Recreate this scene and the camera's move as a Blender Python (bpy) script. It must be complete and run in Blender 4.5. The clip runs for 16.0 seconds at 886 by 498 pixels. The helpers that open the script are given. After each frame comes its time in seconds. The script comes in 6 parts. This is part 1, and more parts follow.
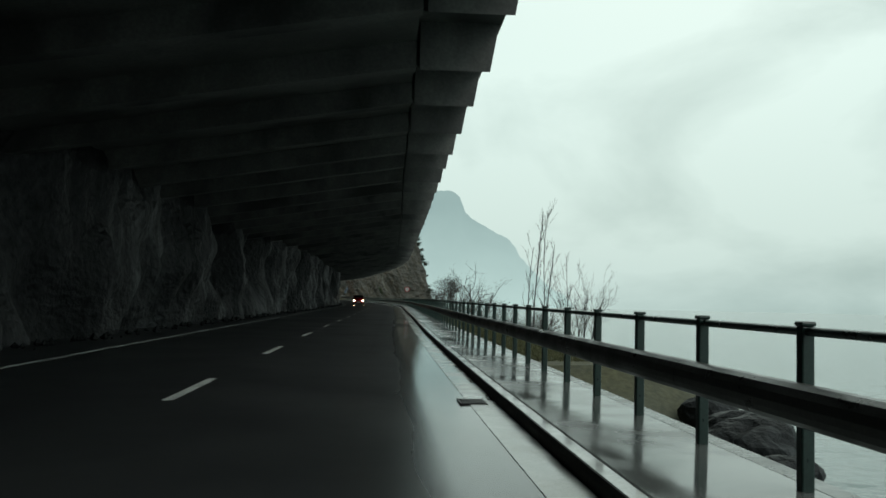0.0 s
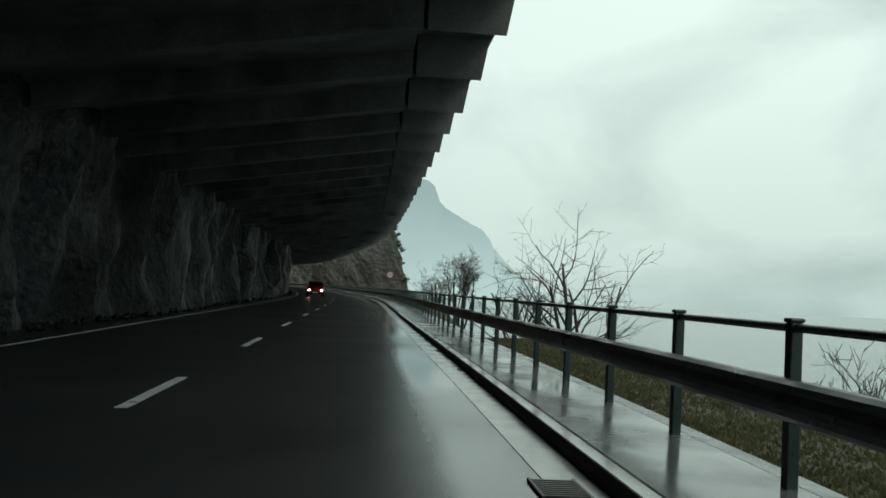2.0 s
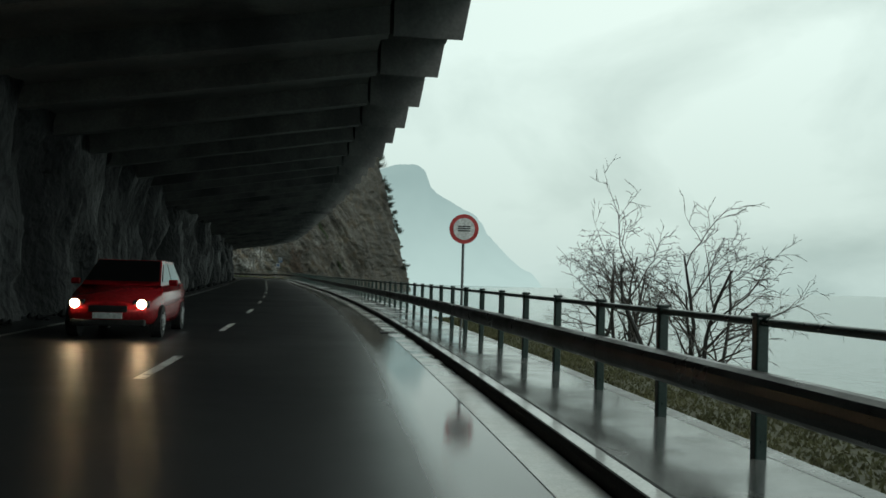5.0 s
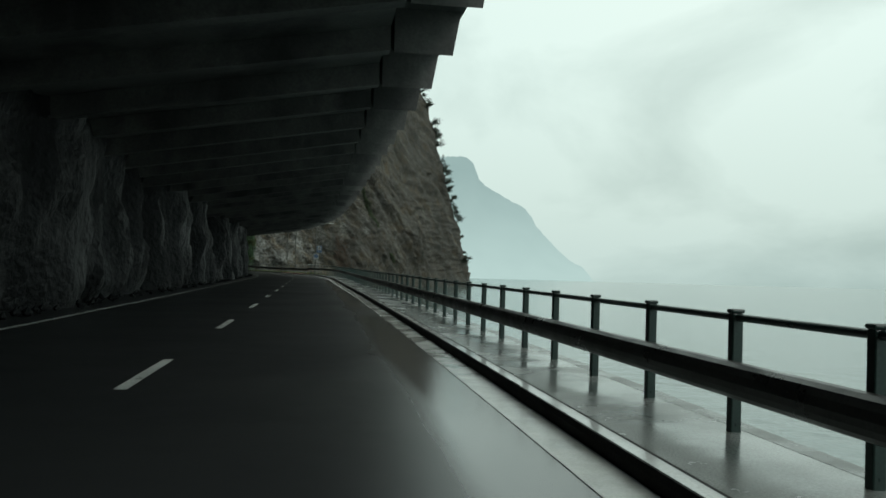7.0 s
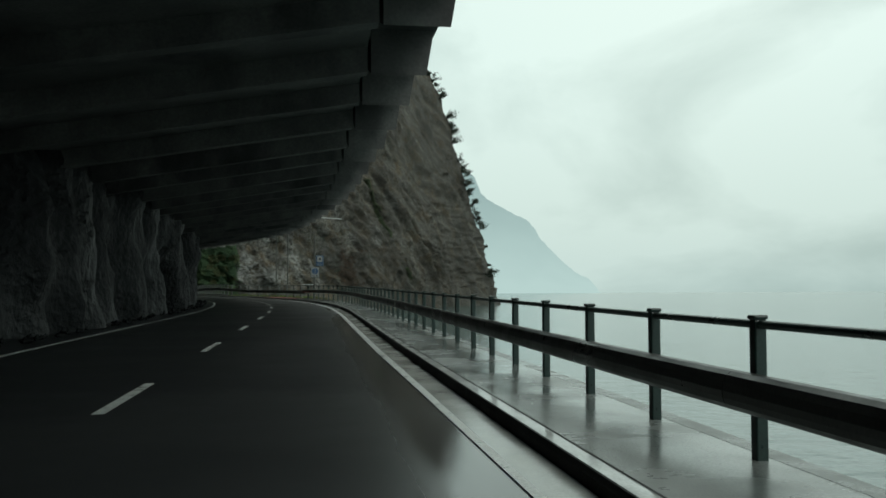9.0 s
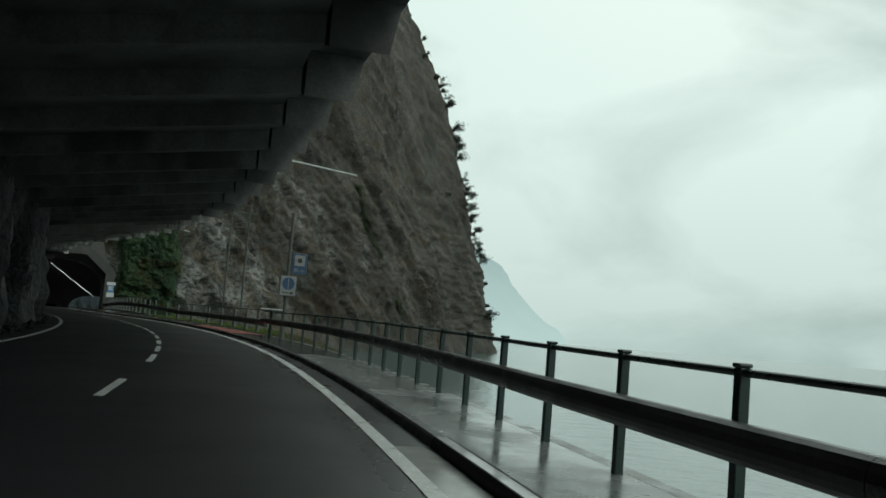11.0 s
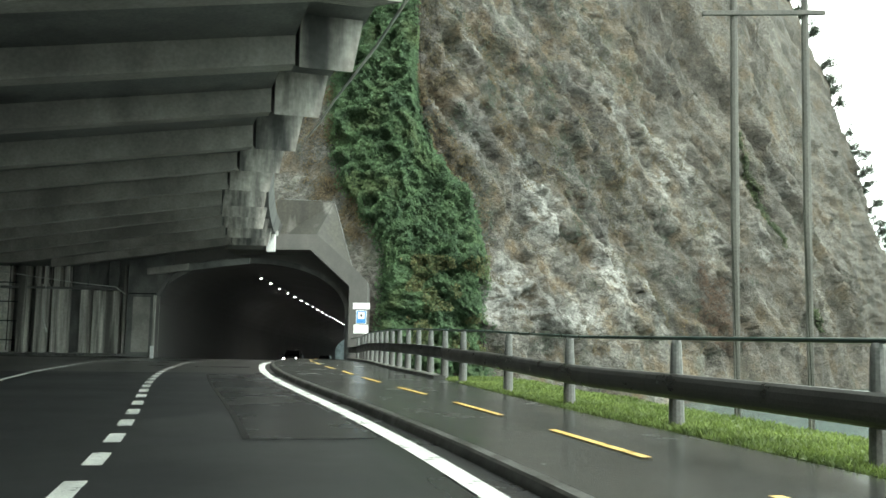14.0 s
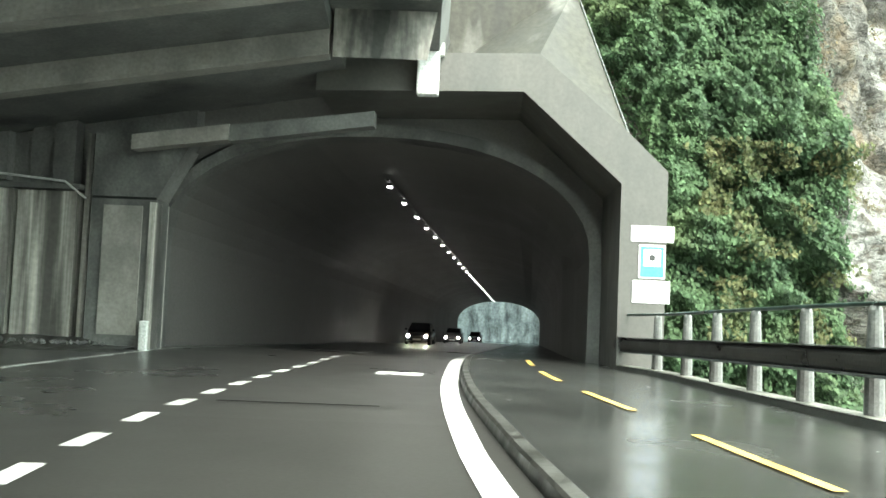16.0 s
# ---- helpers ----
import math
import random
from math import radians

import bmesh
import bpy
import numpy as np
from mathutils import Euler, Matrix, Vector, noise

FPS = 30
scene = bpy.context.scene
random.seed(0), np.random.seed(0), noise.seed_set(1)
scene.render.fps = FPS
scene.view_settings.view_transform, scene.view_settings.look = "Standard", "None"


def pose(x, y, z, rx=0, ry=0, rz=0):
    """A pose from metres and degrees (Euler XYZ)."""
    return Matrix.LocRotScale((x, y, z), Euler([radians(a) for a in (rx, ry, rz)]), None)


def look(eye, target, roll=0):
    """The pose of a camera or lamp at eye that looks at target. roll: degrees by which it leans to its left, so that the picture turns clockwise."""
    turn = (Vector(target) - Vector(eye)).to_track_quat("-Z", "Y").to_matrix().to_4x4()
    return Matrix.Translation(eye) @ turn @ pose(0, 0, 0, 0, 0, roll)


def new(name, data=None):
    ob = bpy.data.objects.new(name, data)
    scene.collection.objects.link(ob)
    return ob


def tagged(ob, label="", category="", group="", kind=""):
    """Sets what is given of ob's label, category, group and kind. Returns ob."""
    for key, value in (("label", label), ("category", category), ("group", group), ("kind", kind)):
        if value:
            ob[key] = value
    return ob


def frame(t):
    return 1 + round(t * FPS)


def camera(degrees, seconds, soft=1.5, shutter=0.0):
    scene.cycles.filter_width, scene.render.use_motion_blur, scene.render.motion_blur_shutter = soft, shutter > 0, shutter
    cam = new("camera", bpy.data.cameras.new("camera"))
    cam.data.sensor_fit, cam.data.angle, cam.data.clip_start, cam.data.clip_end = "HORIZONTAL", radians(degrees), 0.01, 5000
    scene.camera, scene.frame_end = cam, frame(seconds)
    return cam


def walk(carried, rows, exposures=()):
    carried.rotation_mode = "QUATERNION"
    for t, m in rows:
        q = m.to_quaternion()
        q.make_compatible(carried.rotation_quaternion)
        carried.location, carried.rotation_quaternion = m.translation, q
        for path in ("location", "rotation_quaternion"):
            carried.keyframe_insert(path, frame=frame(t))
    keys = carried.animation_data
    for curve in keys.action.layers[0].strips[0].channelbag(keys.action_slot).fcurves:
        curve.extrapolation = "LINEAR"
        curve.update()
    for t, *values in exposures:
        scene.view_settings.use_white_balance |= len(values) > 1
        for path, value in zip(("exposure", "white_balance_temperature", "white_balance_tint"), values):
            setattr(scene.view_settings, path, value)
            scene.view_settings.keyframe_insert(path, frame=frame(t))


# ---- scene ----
cam = camera(52.19, 16.0, soft=1.6)
EYE = 1.315


def aim(x, y, yaw, pitch, roll):
    a, b = radians(yaw), radians(pitch)
    way = Vector((-math.sin(a) * math.cos(b), math.cos(a) * math.cos(b), math.sin(b)))
    eye = Vector((x, y, EYE))
    return look(eye, eye + way, roll)


PATH = [
    (0, 2.64, -19.89, -3.52, 3.10, 1.20),
    (0.5, 2.50, -8.68, -4.16, 3.10, 2.47),
    (1, 2.49, 2.99, -4.65, 2.73, 1.38),
    (1.5, 2.47, 15.02, -4.96, 2.21, 1.88),
    (2, 2.51, 27.19, -5.30, 2.56, 2.82),
    (2.5, 2.60, 38.81, -5.92, 2.81, 2.38),
    (3, 2.69, 50.70, -6.29, 2.81, 1.84),
    (3.5, 2.82, 62.60, -6.45, 2.23, 2.04),
    (4, 2.94, 74.32, -6.48, 1.85, 1.74),
    (4.6, 2.97, 88.30, -6.27, 1.81, 1.69),
    (5.25, 2.81, 103.31, -5.65, 1.71, 1.55),
    (5.9, 2.32, 118.30, -4.73, 1.61, 1.41),
    (6.5, 1.55, 132.24, -3.72, 1.56, 1.36),
    (7, 0.72, 143.91, -3.02, 1.28, 1.60),
    (7.5, -0.18, 155.19, -2.31, 1.65, 2.90),
    (8, -1.04, 166.47, -2.21, 2.11, 1.48),
    (8.5, -1.91, 177.29, -2.57, 2.11, 1.03),
    (9, -2.87, 188.57, -2.91, 2.30, -0.27),
    (9.5, -3.85, 199.42, -3.93, 2.94, 1.21),
    (10.1, -5.09, 211.99, -4.23, 3.35, 1.98),
    (10.75, -6.38, 225.03, -4.87, 4.36, 3.87),
    (11.4, -7.82, 238.04, -3.98, 5.37, 5.76),
    (12, -9.69, 250.49, -1.42, 5.79, 6.53),
    (12.5, -11.78, 261.10, 2.40, 6.34, 5.62),
    (13, -14.35, 271.08, 5.36, 6.28, 1.84),
    (13.5, -17.42, 280.40, 8.69, 5.99, 1.32),
    (14, -20.67, 288.94, 12.36, 5.60, 1.11),
    (14.5, -23.86, 296.46, 16.07, 4.58, 3.12),
    (15, -27.11, 303.35, 19.43, 2.81, 3.28),
    (15.5, -30.80, 310.53, 20.92, 2.38, 2.69),
    (16, -34.21, 317.67, 18.53, 3.29, 2.46),
]
walk(cam, [(t, aim(*r)) for t, *r in PATH],
     exposures=[(0, 0.0, 6500, 10), (9.5, 0.0, 6500, 10), (11.0, -0.05, 6500, 10), (12.0, -0.2, 6500, 10), (12.6, -0.35, 6600, 10), (13.0, -0.15, 6900, 15), (13.5, 1.1, 6800, 12), (14.0, 2.45, 6800, 12), (14.5, 3.2, 6800, 12), (15.0, 3.5, 6800, 12), (16.0, 3.68, 6950, 13)])

# ---- world and light ----
world = bpy.data.worlds.new("overcast")
scene.world = world
world.use_nodes = True
wt = world.node_tree
wt.nodes.clear()


def wnode(kind, **kw):
    n = wt.nodes.new(kind)
    for k, v in kw.items():
        n.inputs[k].default_value = v
    return n


sky = wt.nodes.new("ShaderNodeTexSky")
sky.sky_type, sky.sun_disc = "NISHITA", False
sky.sun_elevation, sky.sun_rotation = radians(40), radians(20)
sky.dust_density = 6
coord = wt.nodes.new("ShaderNodeTexCoord")
lay = wt.nodes.new("ShaderNodeMapping")
lay.inputs["Scale"].default_value = (1.0, 1.0, 1.9)
lay.inputs["Location"].default_value = (0.35, 0.1, 0.0)
wt.links.new(coord.outputs["Generated"], lay.inputs["Vector"])
noise_a = wnode("ShaderNodeTexNoise", Scale=3.1, Detail=8, Roughness=0.52, Distortion=0.35)
wt.links.new(lay.outputs[0], noise_a.inputs["Vector"])
ramp = wt.nodes.new("ShaderNodeValToRGB")
ramp.color_ramp.elements[0].position, ramp.color_ramp.elements[0].color = 0.33, (0.53, 0.70, 0.66, 1)
ramp.color_ramp.elements[1].position, ramp.color_ramp.elements[1].color = 0.58, (0.80, 1.0, 0.94, 1)
wt.links.new(noise_a.outputs["Fac"], ramp.inputs["Fac"])
dim = wt.nodes.new("ShaderNodeVectorMath")
dim.operation = "SCALE"
dim.inputs["Scale"].default_value = 0.08
wt.links.new(sky.outputs["Color"], dim.inputs[0])
mix = wt.nodes.new("ShaderNodeMix")
mix.data_type = "RGBA"
mix.inputs["Factor"].default_value = 0.93
wt.links.new(dim.outputs[0], mix.inputs["A"])
wt.links.new(ramp.outputs["Color"], mix.inputs["B"])
up_axis = wt.nodes.new("ShaderNodeSeparateXYZ")
wt.links.new(coord.outputs["Generated"], up_axis.inputs[0])
low_sky = wnode("ShaderNodeMapRange", **{"From Min": 0.02, "From Max": 0.24, "To Min": 0.84, "To Max": 1.0})
wt.links.new(up_axis.outputs["Z"], low_sky.inputs["Value"])
haze_mix = wt.nodes.new("ShaderNodeVectorMath")
haze_mix.operation = "SCALE"
wt.links.new(mix.outputs["Result"], haze_mix.inputs[0])
wt.links.new(low_sky.outputs[0], haze_mix.inputs["Scale"])
back = wnode("ShaderNodeBackground", Strength=0.93)
wt.links.new(haze_mix.outputs[0], back.inputs["Color"])
wout = wt.nodes.new("ShaderNodeOutputWorld")
wt.links.new(back.outputs[0], wout.inputs[0])

sun = new("sun", bpy.data.lights.new("sun", "SUN"))
sun.data.energy, sun.data.angle, sun.data.color = 0.6, radians(25), (1.0, 0.98, 0.94)
sun.matrix_world = look((60, 200, 80), (0, 260, 0))

# ---- plan: the road's centre line by its bend ----
BEND_S = [-60, -20, 0, 20, 40, 60, 80, 100, 120, 140, 160, 180, 200, 220, 240, 260, 280, 300, 320, 340, 360, 380, 700]
BEND_K = [0, -0.1, -0.0313, -0.0631, 0.0687, -0.0522, 0.0405, 0.1498, 0.1665, 0.1036, 0.0368, 0.0195, 0.001, -0.0189, 0.368, 0.4985, 0.5958, 0.8131, -0.7423, -0.85, 0, 0, 0]
SG = np.arange(-60, 701, 1.0)
_k = np.interp(SG, BEND_S, BEND_K) * 0.01
_t = np.concatenate([[0], np.cumsum((_k[1:] + _k[:-1]) / 2)])
_t -= _t[60]
_x = np.concatenate([[0], np.cumsum(-(np.sin(_t[1:]) + np.sin(_t[:-1])) / 2)])
_y = np.concatenate([[0], np.cumsum((np.cos(_t[1:]) + np.cos(_t[:-1])) / 2)])
_x -= _x[60]
_y -= _y[60]


def P(s, o, z=0.0):
    """The place s metres along the centre line, o to its right, z up."""
    t = np.interp(s, SG, _t)
    fall = np.interp(s, (332, 346, 450, 700), (0, -0.2, -4.3, -14))  # the road dips through the tunnel
    return Vector((np.interp(s, SG, _x) + o * math.cos(t), np.interp(s, SG, _y) + o * math.sin(t), z + fall))


def heading(s):
    return float(np.interp(s, SG, _t))

# ---- materials ----
def shader(name, c1, c2, rough=(0.5, 0.8), scale=1.5, fine=18.0, bump=0.3, metal=0.0, mid=0.5, streak=0.0, c3=None, spec=0.5, dist=0.02, var=0.0, speck=(0.7, 1.25), c4=None, thin=0.0):
    """Two tones mixed by a broad noise, speckled by a fine one; streak stretches the broad noise upright; c3: stains or bare patches; thin: share of light let through, for leaves and blades."""
    m = bpy.data.materials.new(name)
    m.use_nodes = True
    t = m.node_tree
    b = t.nodes["Principled BSDF"]
    tc = t.nodes.new("ShaderNodeTexCoord")
    mp = t.nodes.new("ShaderNodeMapping")
    mp.inputs["Scale"].default_value = (1, 1, 1 - 0.9 * streak)
    t.links.new(tc.outputs["Object"], mp.inputs["Vector"])
    n1 = t.nodes.new("ShaderNodeTexNoise")
    n1.inputs["Scale"].default_value, n1.inputs["Detail"].default_value, n1.inputs["Roughness"].default_value = scale, 6, 0.62
    t.links.new(mp.outputs[0], n1.inputs["Vector"])
    n2 = t.nodes.new("ShaderNodeTexNoise")
    n2.inputs["Scale"].default_value, n2.inputs["Detail"].default_value = fine, 5
    t.links.new(tc.outputs["Object"], n2.inputs["Vector"])
    r1 = t.nodes.new("ShaderNodeValToRGB")
    r1.color_ramp.elements[0].position, r1.color_ramp.elements[1].position = mid - 0.14, mid + 0.14
    r1.color_ramp.elements[0].color, r1.color_ramp.elements[1].color = (*c1, 1), (*c2, 1)
    t.links.new(n1.outputs["Fac"], r1.inputs["Fac"])
    last = r1.outputs["Color"]
    if c3:
        n3 = t.nodes.new("ShaderNodeTexNoise")
        n3.inputs["Scale"].default_value, n3.inputs["Detail"].default_value = scale * 0.45, 7
        t.links.new(mp.outputs[0], n3.inputs["Vector"])
        r3 = t.nodes.new("ShaderNodeValToRGB")
        r3.color_ramp.elements[0].position, r3.color_ramp.elements[1].position = 0.53, 0.66
        t.links.new(n3.outputs["Fac"], r3.inputs["Fac"])
        mx = t.nodes.new("ShaderNodeMix")
        mx.data_type = "RGBA"
        t.links.new(r3.outputs["Color"], mx.inputs["Factor"])
        t.links.new(last, mx.inputs["A"])
        mx.inputs["B"].default_value = (*c3, 1)
        last = mx.outputs["Result"]
    if c4:
        n4 = t.nodes.new("ShaderNodeTexNoise")
        n4.inputs["Scale"].default_value, n4.inputs["Detail"].default_value = scale * 0.27, 8
        n4.inputs["Roughness"].default_value = 0.7
        t.links.new(tc.outputs["Object"], n4.inputs["Vector"])
        r4 = t.nodes.new("ShaderNodeMapRange")
        r4.inputs["From Min"].default_value, r4.inputs["From Max"].default_value = 0.47, 0.62
        r4.inputs["To Max"].default_value = 0.85
        t.links.new(n4.outputs["Fac"], r4.inputs["Value"])
        m4 = t.nodes.new("ShaderNodeMix")
        m4.data_type = "RGBA"
        t.links.new(r4.outputs[0], m4.inputs["Factor"])
        t.links.new(last, m4.inputs["A"])
        m4.inputs["B"].default_value = (*c4, 1)
        last = m4.outputs["Result"]
    sp = t.nodes.new("ShaderNodeMapRange")
    sp.inputs["From Min"].default_value, sp.inputs["From Max"].default_value = 0.3, 0.7
    sp.inputs["To Min"].default_value, sp.inputs["To Max"].default_value = speck
    t.links.new(n2.outputs["Fac"], sp.inputs["Value"])
    mul = t.nodes.new("ShaderNodeVectorMath")
    mul.operation = "SCALE"
    t.links.new(last, mul.inputs[0])
    t.links.new(sp.outputs[0], mul.inputs["Scale"])
    last = mul.outputs[0]
    if var:
        oi = t.nodes.new("ShaderNodeNewGeometry")
        mr = t.nodes.new("ShaderNodeMapRange")
        mr.inputs["To Min"].default_value, mr.inputs["To Max"].default_value = 1 - var, 1 + var
        t.links.new(oi.outputs["Random Per Island"], mr.inputs["Value"])
        m2 = t.nodes.new("ShaderNodeVectorMath")
        m2.operation = "SCALE"
        t.links.new(last, m2.inputs[0])
        t.links.new(mr.outputs[0], m2.inputs["Scale"])
        last = m2.outputs[0]
    t.links.new(last, b.inputs["Base Color"])
    rr = t.nodes.new("ShaderNodeMapRange")
    rr.inputs["From Min"].default_value, rr.inputs["From Max"].default_value = 0.36, 0.64
    rr.inputs["To Min"].default_value, rr.inputs["To Max"].default_value = rough
    t.links.new(n1.outputs["Fac"], rr.inputs["Value"])
    t.links.new(rr.outputs[0], b.inputs["Roughness"])
    b.inputs["Metallic"].default_value = metal
    b.inputs["Specular IOR Level"].default_value = spec
    if bump:
        bp = t.nodes.new("ShaderNodeBump")
        bp.inputs["Strength"].default_value, bp.inputs["Distance"].default_value = bump, dist
        t.links.new(n2.outputs["Fac"], bp.inputs["Height"])
        t.links.new(bp.outputs[0], b.inputs["Normal"])
    if thin:
        tl = t.nodes.new("ShaderNodeBsdfTranslucent")
        t.links.new(last, tl.inputs["Color"])
        ms = t.nodes.new("ShaderNodeMixShader")
        ms.inputs[0].default_value = thin
        t.links.new(b.outputs[0], ms.inputs[1])
        t.links.new(tl.outputs[0], ms.inputs[2])
        t.links.new(ms.outputs[0], t.nodes["Material Output"].inputs["Surface"])
    return m


def glow(name, color, power):
    m = bpy.data.materials.new(name)
    m.use_nodes = True
    b = m.node_tree.nodes["Principled BSDF"]
    b.inputs["Base Color"].default_value = (*color, 1)
    b.inputs["Emission Color"].default_value = (*color, 1)
    b.inputs["Emission Strength"].default_value = power
    return m


ASPHALT = shader("wet_asphalt", (0.024, 0.025, 0.027), (0.033, 0.034, 0.035), rough=(0.33, 0.42), scale=0.25, fine=90, bump=0.25, dist=0.006)
asph = ASPHALT.node_tree
_at = asph.nodes.new("ShaderNodeAttribute")
_at.attribute_name = "wet"
_bs = asph.nodes["Principled BSDF"]
_old = _bs.inputs["Roughness"].links[0].from_socket
_mx = asph.nodes.new("ShaderNodeMix")
asph.links.new(_at.outputs["Fac"], _mx.inputs["Factor"])
asph.links.new(_old, _mx.inputs["A"])
_mx.inputs["B"].default_value = 0.05
asph.links.new(_mx.outputs["Result"], _bs.inputs["Roughness"])
_bn = [n for n in asph.nodes if n.bl_idname == "ShaderNodeBump"][0]
_sr = asph.nodes.new("ShaderNodeMapRange")
_sr.inputs["To Min"].default_value, _sr.inputs["To Max"].default_value = 0.28, 0.6
asph.links.new(_at.outputs["Fac"], _sr.inputs["Value"])
asph.links.new(_sr.outputs[0], _bs.inputs["Specular IOR Level"])
_br = asph.nodes.new("ShaderNodeMapRange")
_br.inputs["To Min"].default_value, _br.inputs["To Max"].default_value = 0.25, 0.03
asph.links.new(_at.outputs["Fac"], _br.inputs["Value"])
asph.links.new(_br.outputs[0], _bn.inputs["Strength"])
PATHWAY = shader("wet_path_asphalt", (0.16, 0.168, 0.16), (0.065, 0.068, 0.066), rough=(0.06, 0.30), scale=0.55, fine=60, bump=0.08, dist=0.003, mid=0.55)
PALEPATH = shader("pale_wet_path", (0.25, 0.265, 0.25), (0.15, 0.158, 0.15), rough=(0.10, 0.34), scale=0.55, fine=60, bump=0.08, dist=0.003, mid=0.55)
PATHDULL = shader("damp_path_asphalt", (0.030, 0.031, 0.029), (0.045, 0.046, 0.043), rough=(0.17, 0.28), scale=0.4, fine=25, bump=0.1, dist=0.01, spec=0.36)
GUTTER = shader("wet_gutter_concrete", (0.33, 0.335, 0.315), (0.43, 0.435, 0.405), rough=(0.10, 0.24), scale=1.2, fine=50, bump=0.08, dist=0.004, speck=(0.9, 1.08))
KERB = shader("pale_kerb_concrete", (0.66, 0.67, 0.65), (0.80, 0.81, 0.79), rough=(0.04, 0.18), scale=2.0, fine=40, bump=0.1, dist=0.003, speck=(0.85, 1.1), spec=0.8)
KERB_GREY = shader("dark_kerb_concrete", (0.024, 0.024, 0.021), (0.060, 0.060, 0.054), rough=(0.3, 0.6), scale=2.0, fine=20, bump=0.2, dist=0.006)
# kerb face shade put into a near-black colour; also serves joints and seams
KERB_DARK = shader("shaded_kerb_face_and_joints", (0.010, 0.010, 0.010), (0.022, 0.022, 0.021), spec=0.12, rough=(0.6, 0.8), scale=2.0, fine=40, bump=0.2)
PAINT = shader("worn_white_paint", (0.50, 0.51, 0.49), (0.72, 0.73, 0.70), rough=(0.25, 0.5), scale=3, fine=45, bump=0.15, dist=0.003)
YELLOW = shader("worn_yellow_paint", (0.52, 0.33, 0.085), (0.68, 0.46, 0.13), rough=(0.25, 0.5), scale=3, fine=45, bump=0.15, dist=0.003)
RED = shader("worn_red_coating", (0.27, 0.05, 0.045), (0.38, 0.085, 0.075), rough=(0.2, 0.5), scale=1.2, fine=45, bump=0.2, dist=0.004)
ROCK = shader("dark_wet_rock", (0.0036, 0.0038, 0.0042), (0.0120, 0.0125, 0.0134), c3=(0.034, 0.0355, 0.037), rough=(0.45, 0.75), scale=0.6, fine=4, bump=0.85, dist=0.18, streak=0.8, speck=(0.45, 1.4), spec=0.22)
# lit copy of CONCRETE for the roof near the portal, light in its colour
PALECONC = shader("paler_concrete", (0.180, 0.172, 0.158), (0.305, 0.291, 0.268), speck=(0.86, 1.12), rough=(0.6, 0.9), scale=0.9, fine=14, bump=0.3, dist=0.01, streak=0.4, c3=(0.153, 0.146, 0.134))
WING = shader("mottled_concrete", (0.022, 0.021, 0.016), (0.056, 0.054, 0.044), rough=(0.6, 0.9), scale=1.3, fine=7, bump=0.4, dist=0.02, streak=0.85, c3=(0.17, 0.165, 0.15), speck=(0.75, 1.2))
# shaded copy: dim inner gallery and slab underside darkened in the colour
CONCRETE = shader("dark_stained_concrete", (0.075, 0.076, 0.074), (0.155, 0.157, 0.149), rough=(0.6, 0.9), scale=0.9, fine=14, bump=0.3, dist=0.01, streak=0.4, c3=(0.05, 0.051, 0.05), speck=(0.82, 1.15))
STAINED = shader("streaked_concrete", (0.090, 0.087, 0.079), (0.445, 0.424, 0.385), speck=(0.8, 1.18), rough=(0.6, 0.9), scale=2.3, fine=8, bump=0.3, dist=0.02, streak=0.9, c3=(0.05, 0.051, 0.048))
PORTAL = shader("portal_concrete", (0.058, 0.057, 0.052), (0.094, 0.091, 0.083), speck=(0.9, 1.1), rough=(0.5, 0.8), scale=1.0, fine=12, bump=0.25, dist=0.01, streak=0.6)
LINING = shader("tunnel_lining", (0.094, 0.090, 0.086), (0.120, 0.115, 0.109), rough=(0.6, 0.8), scale=0.3, fine=15, bump=0.1, speck=(0.88, 1.1))


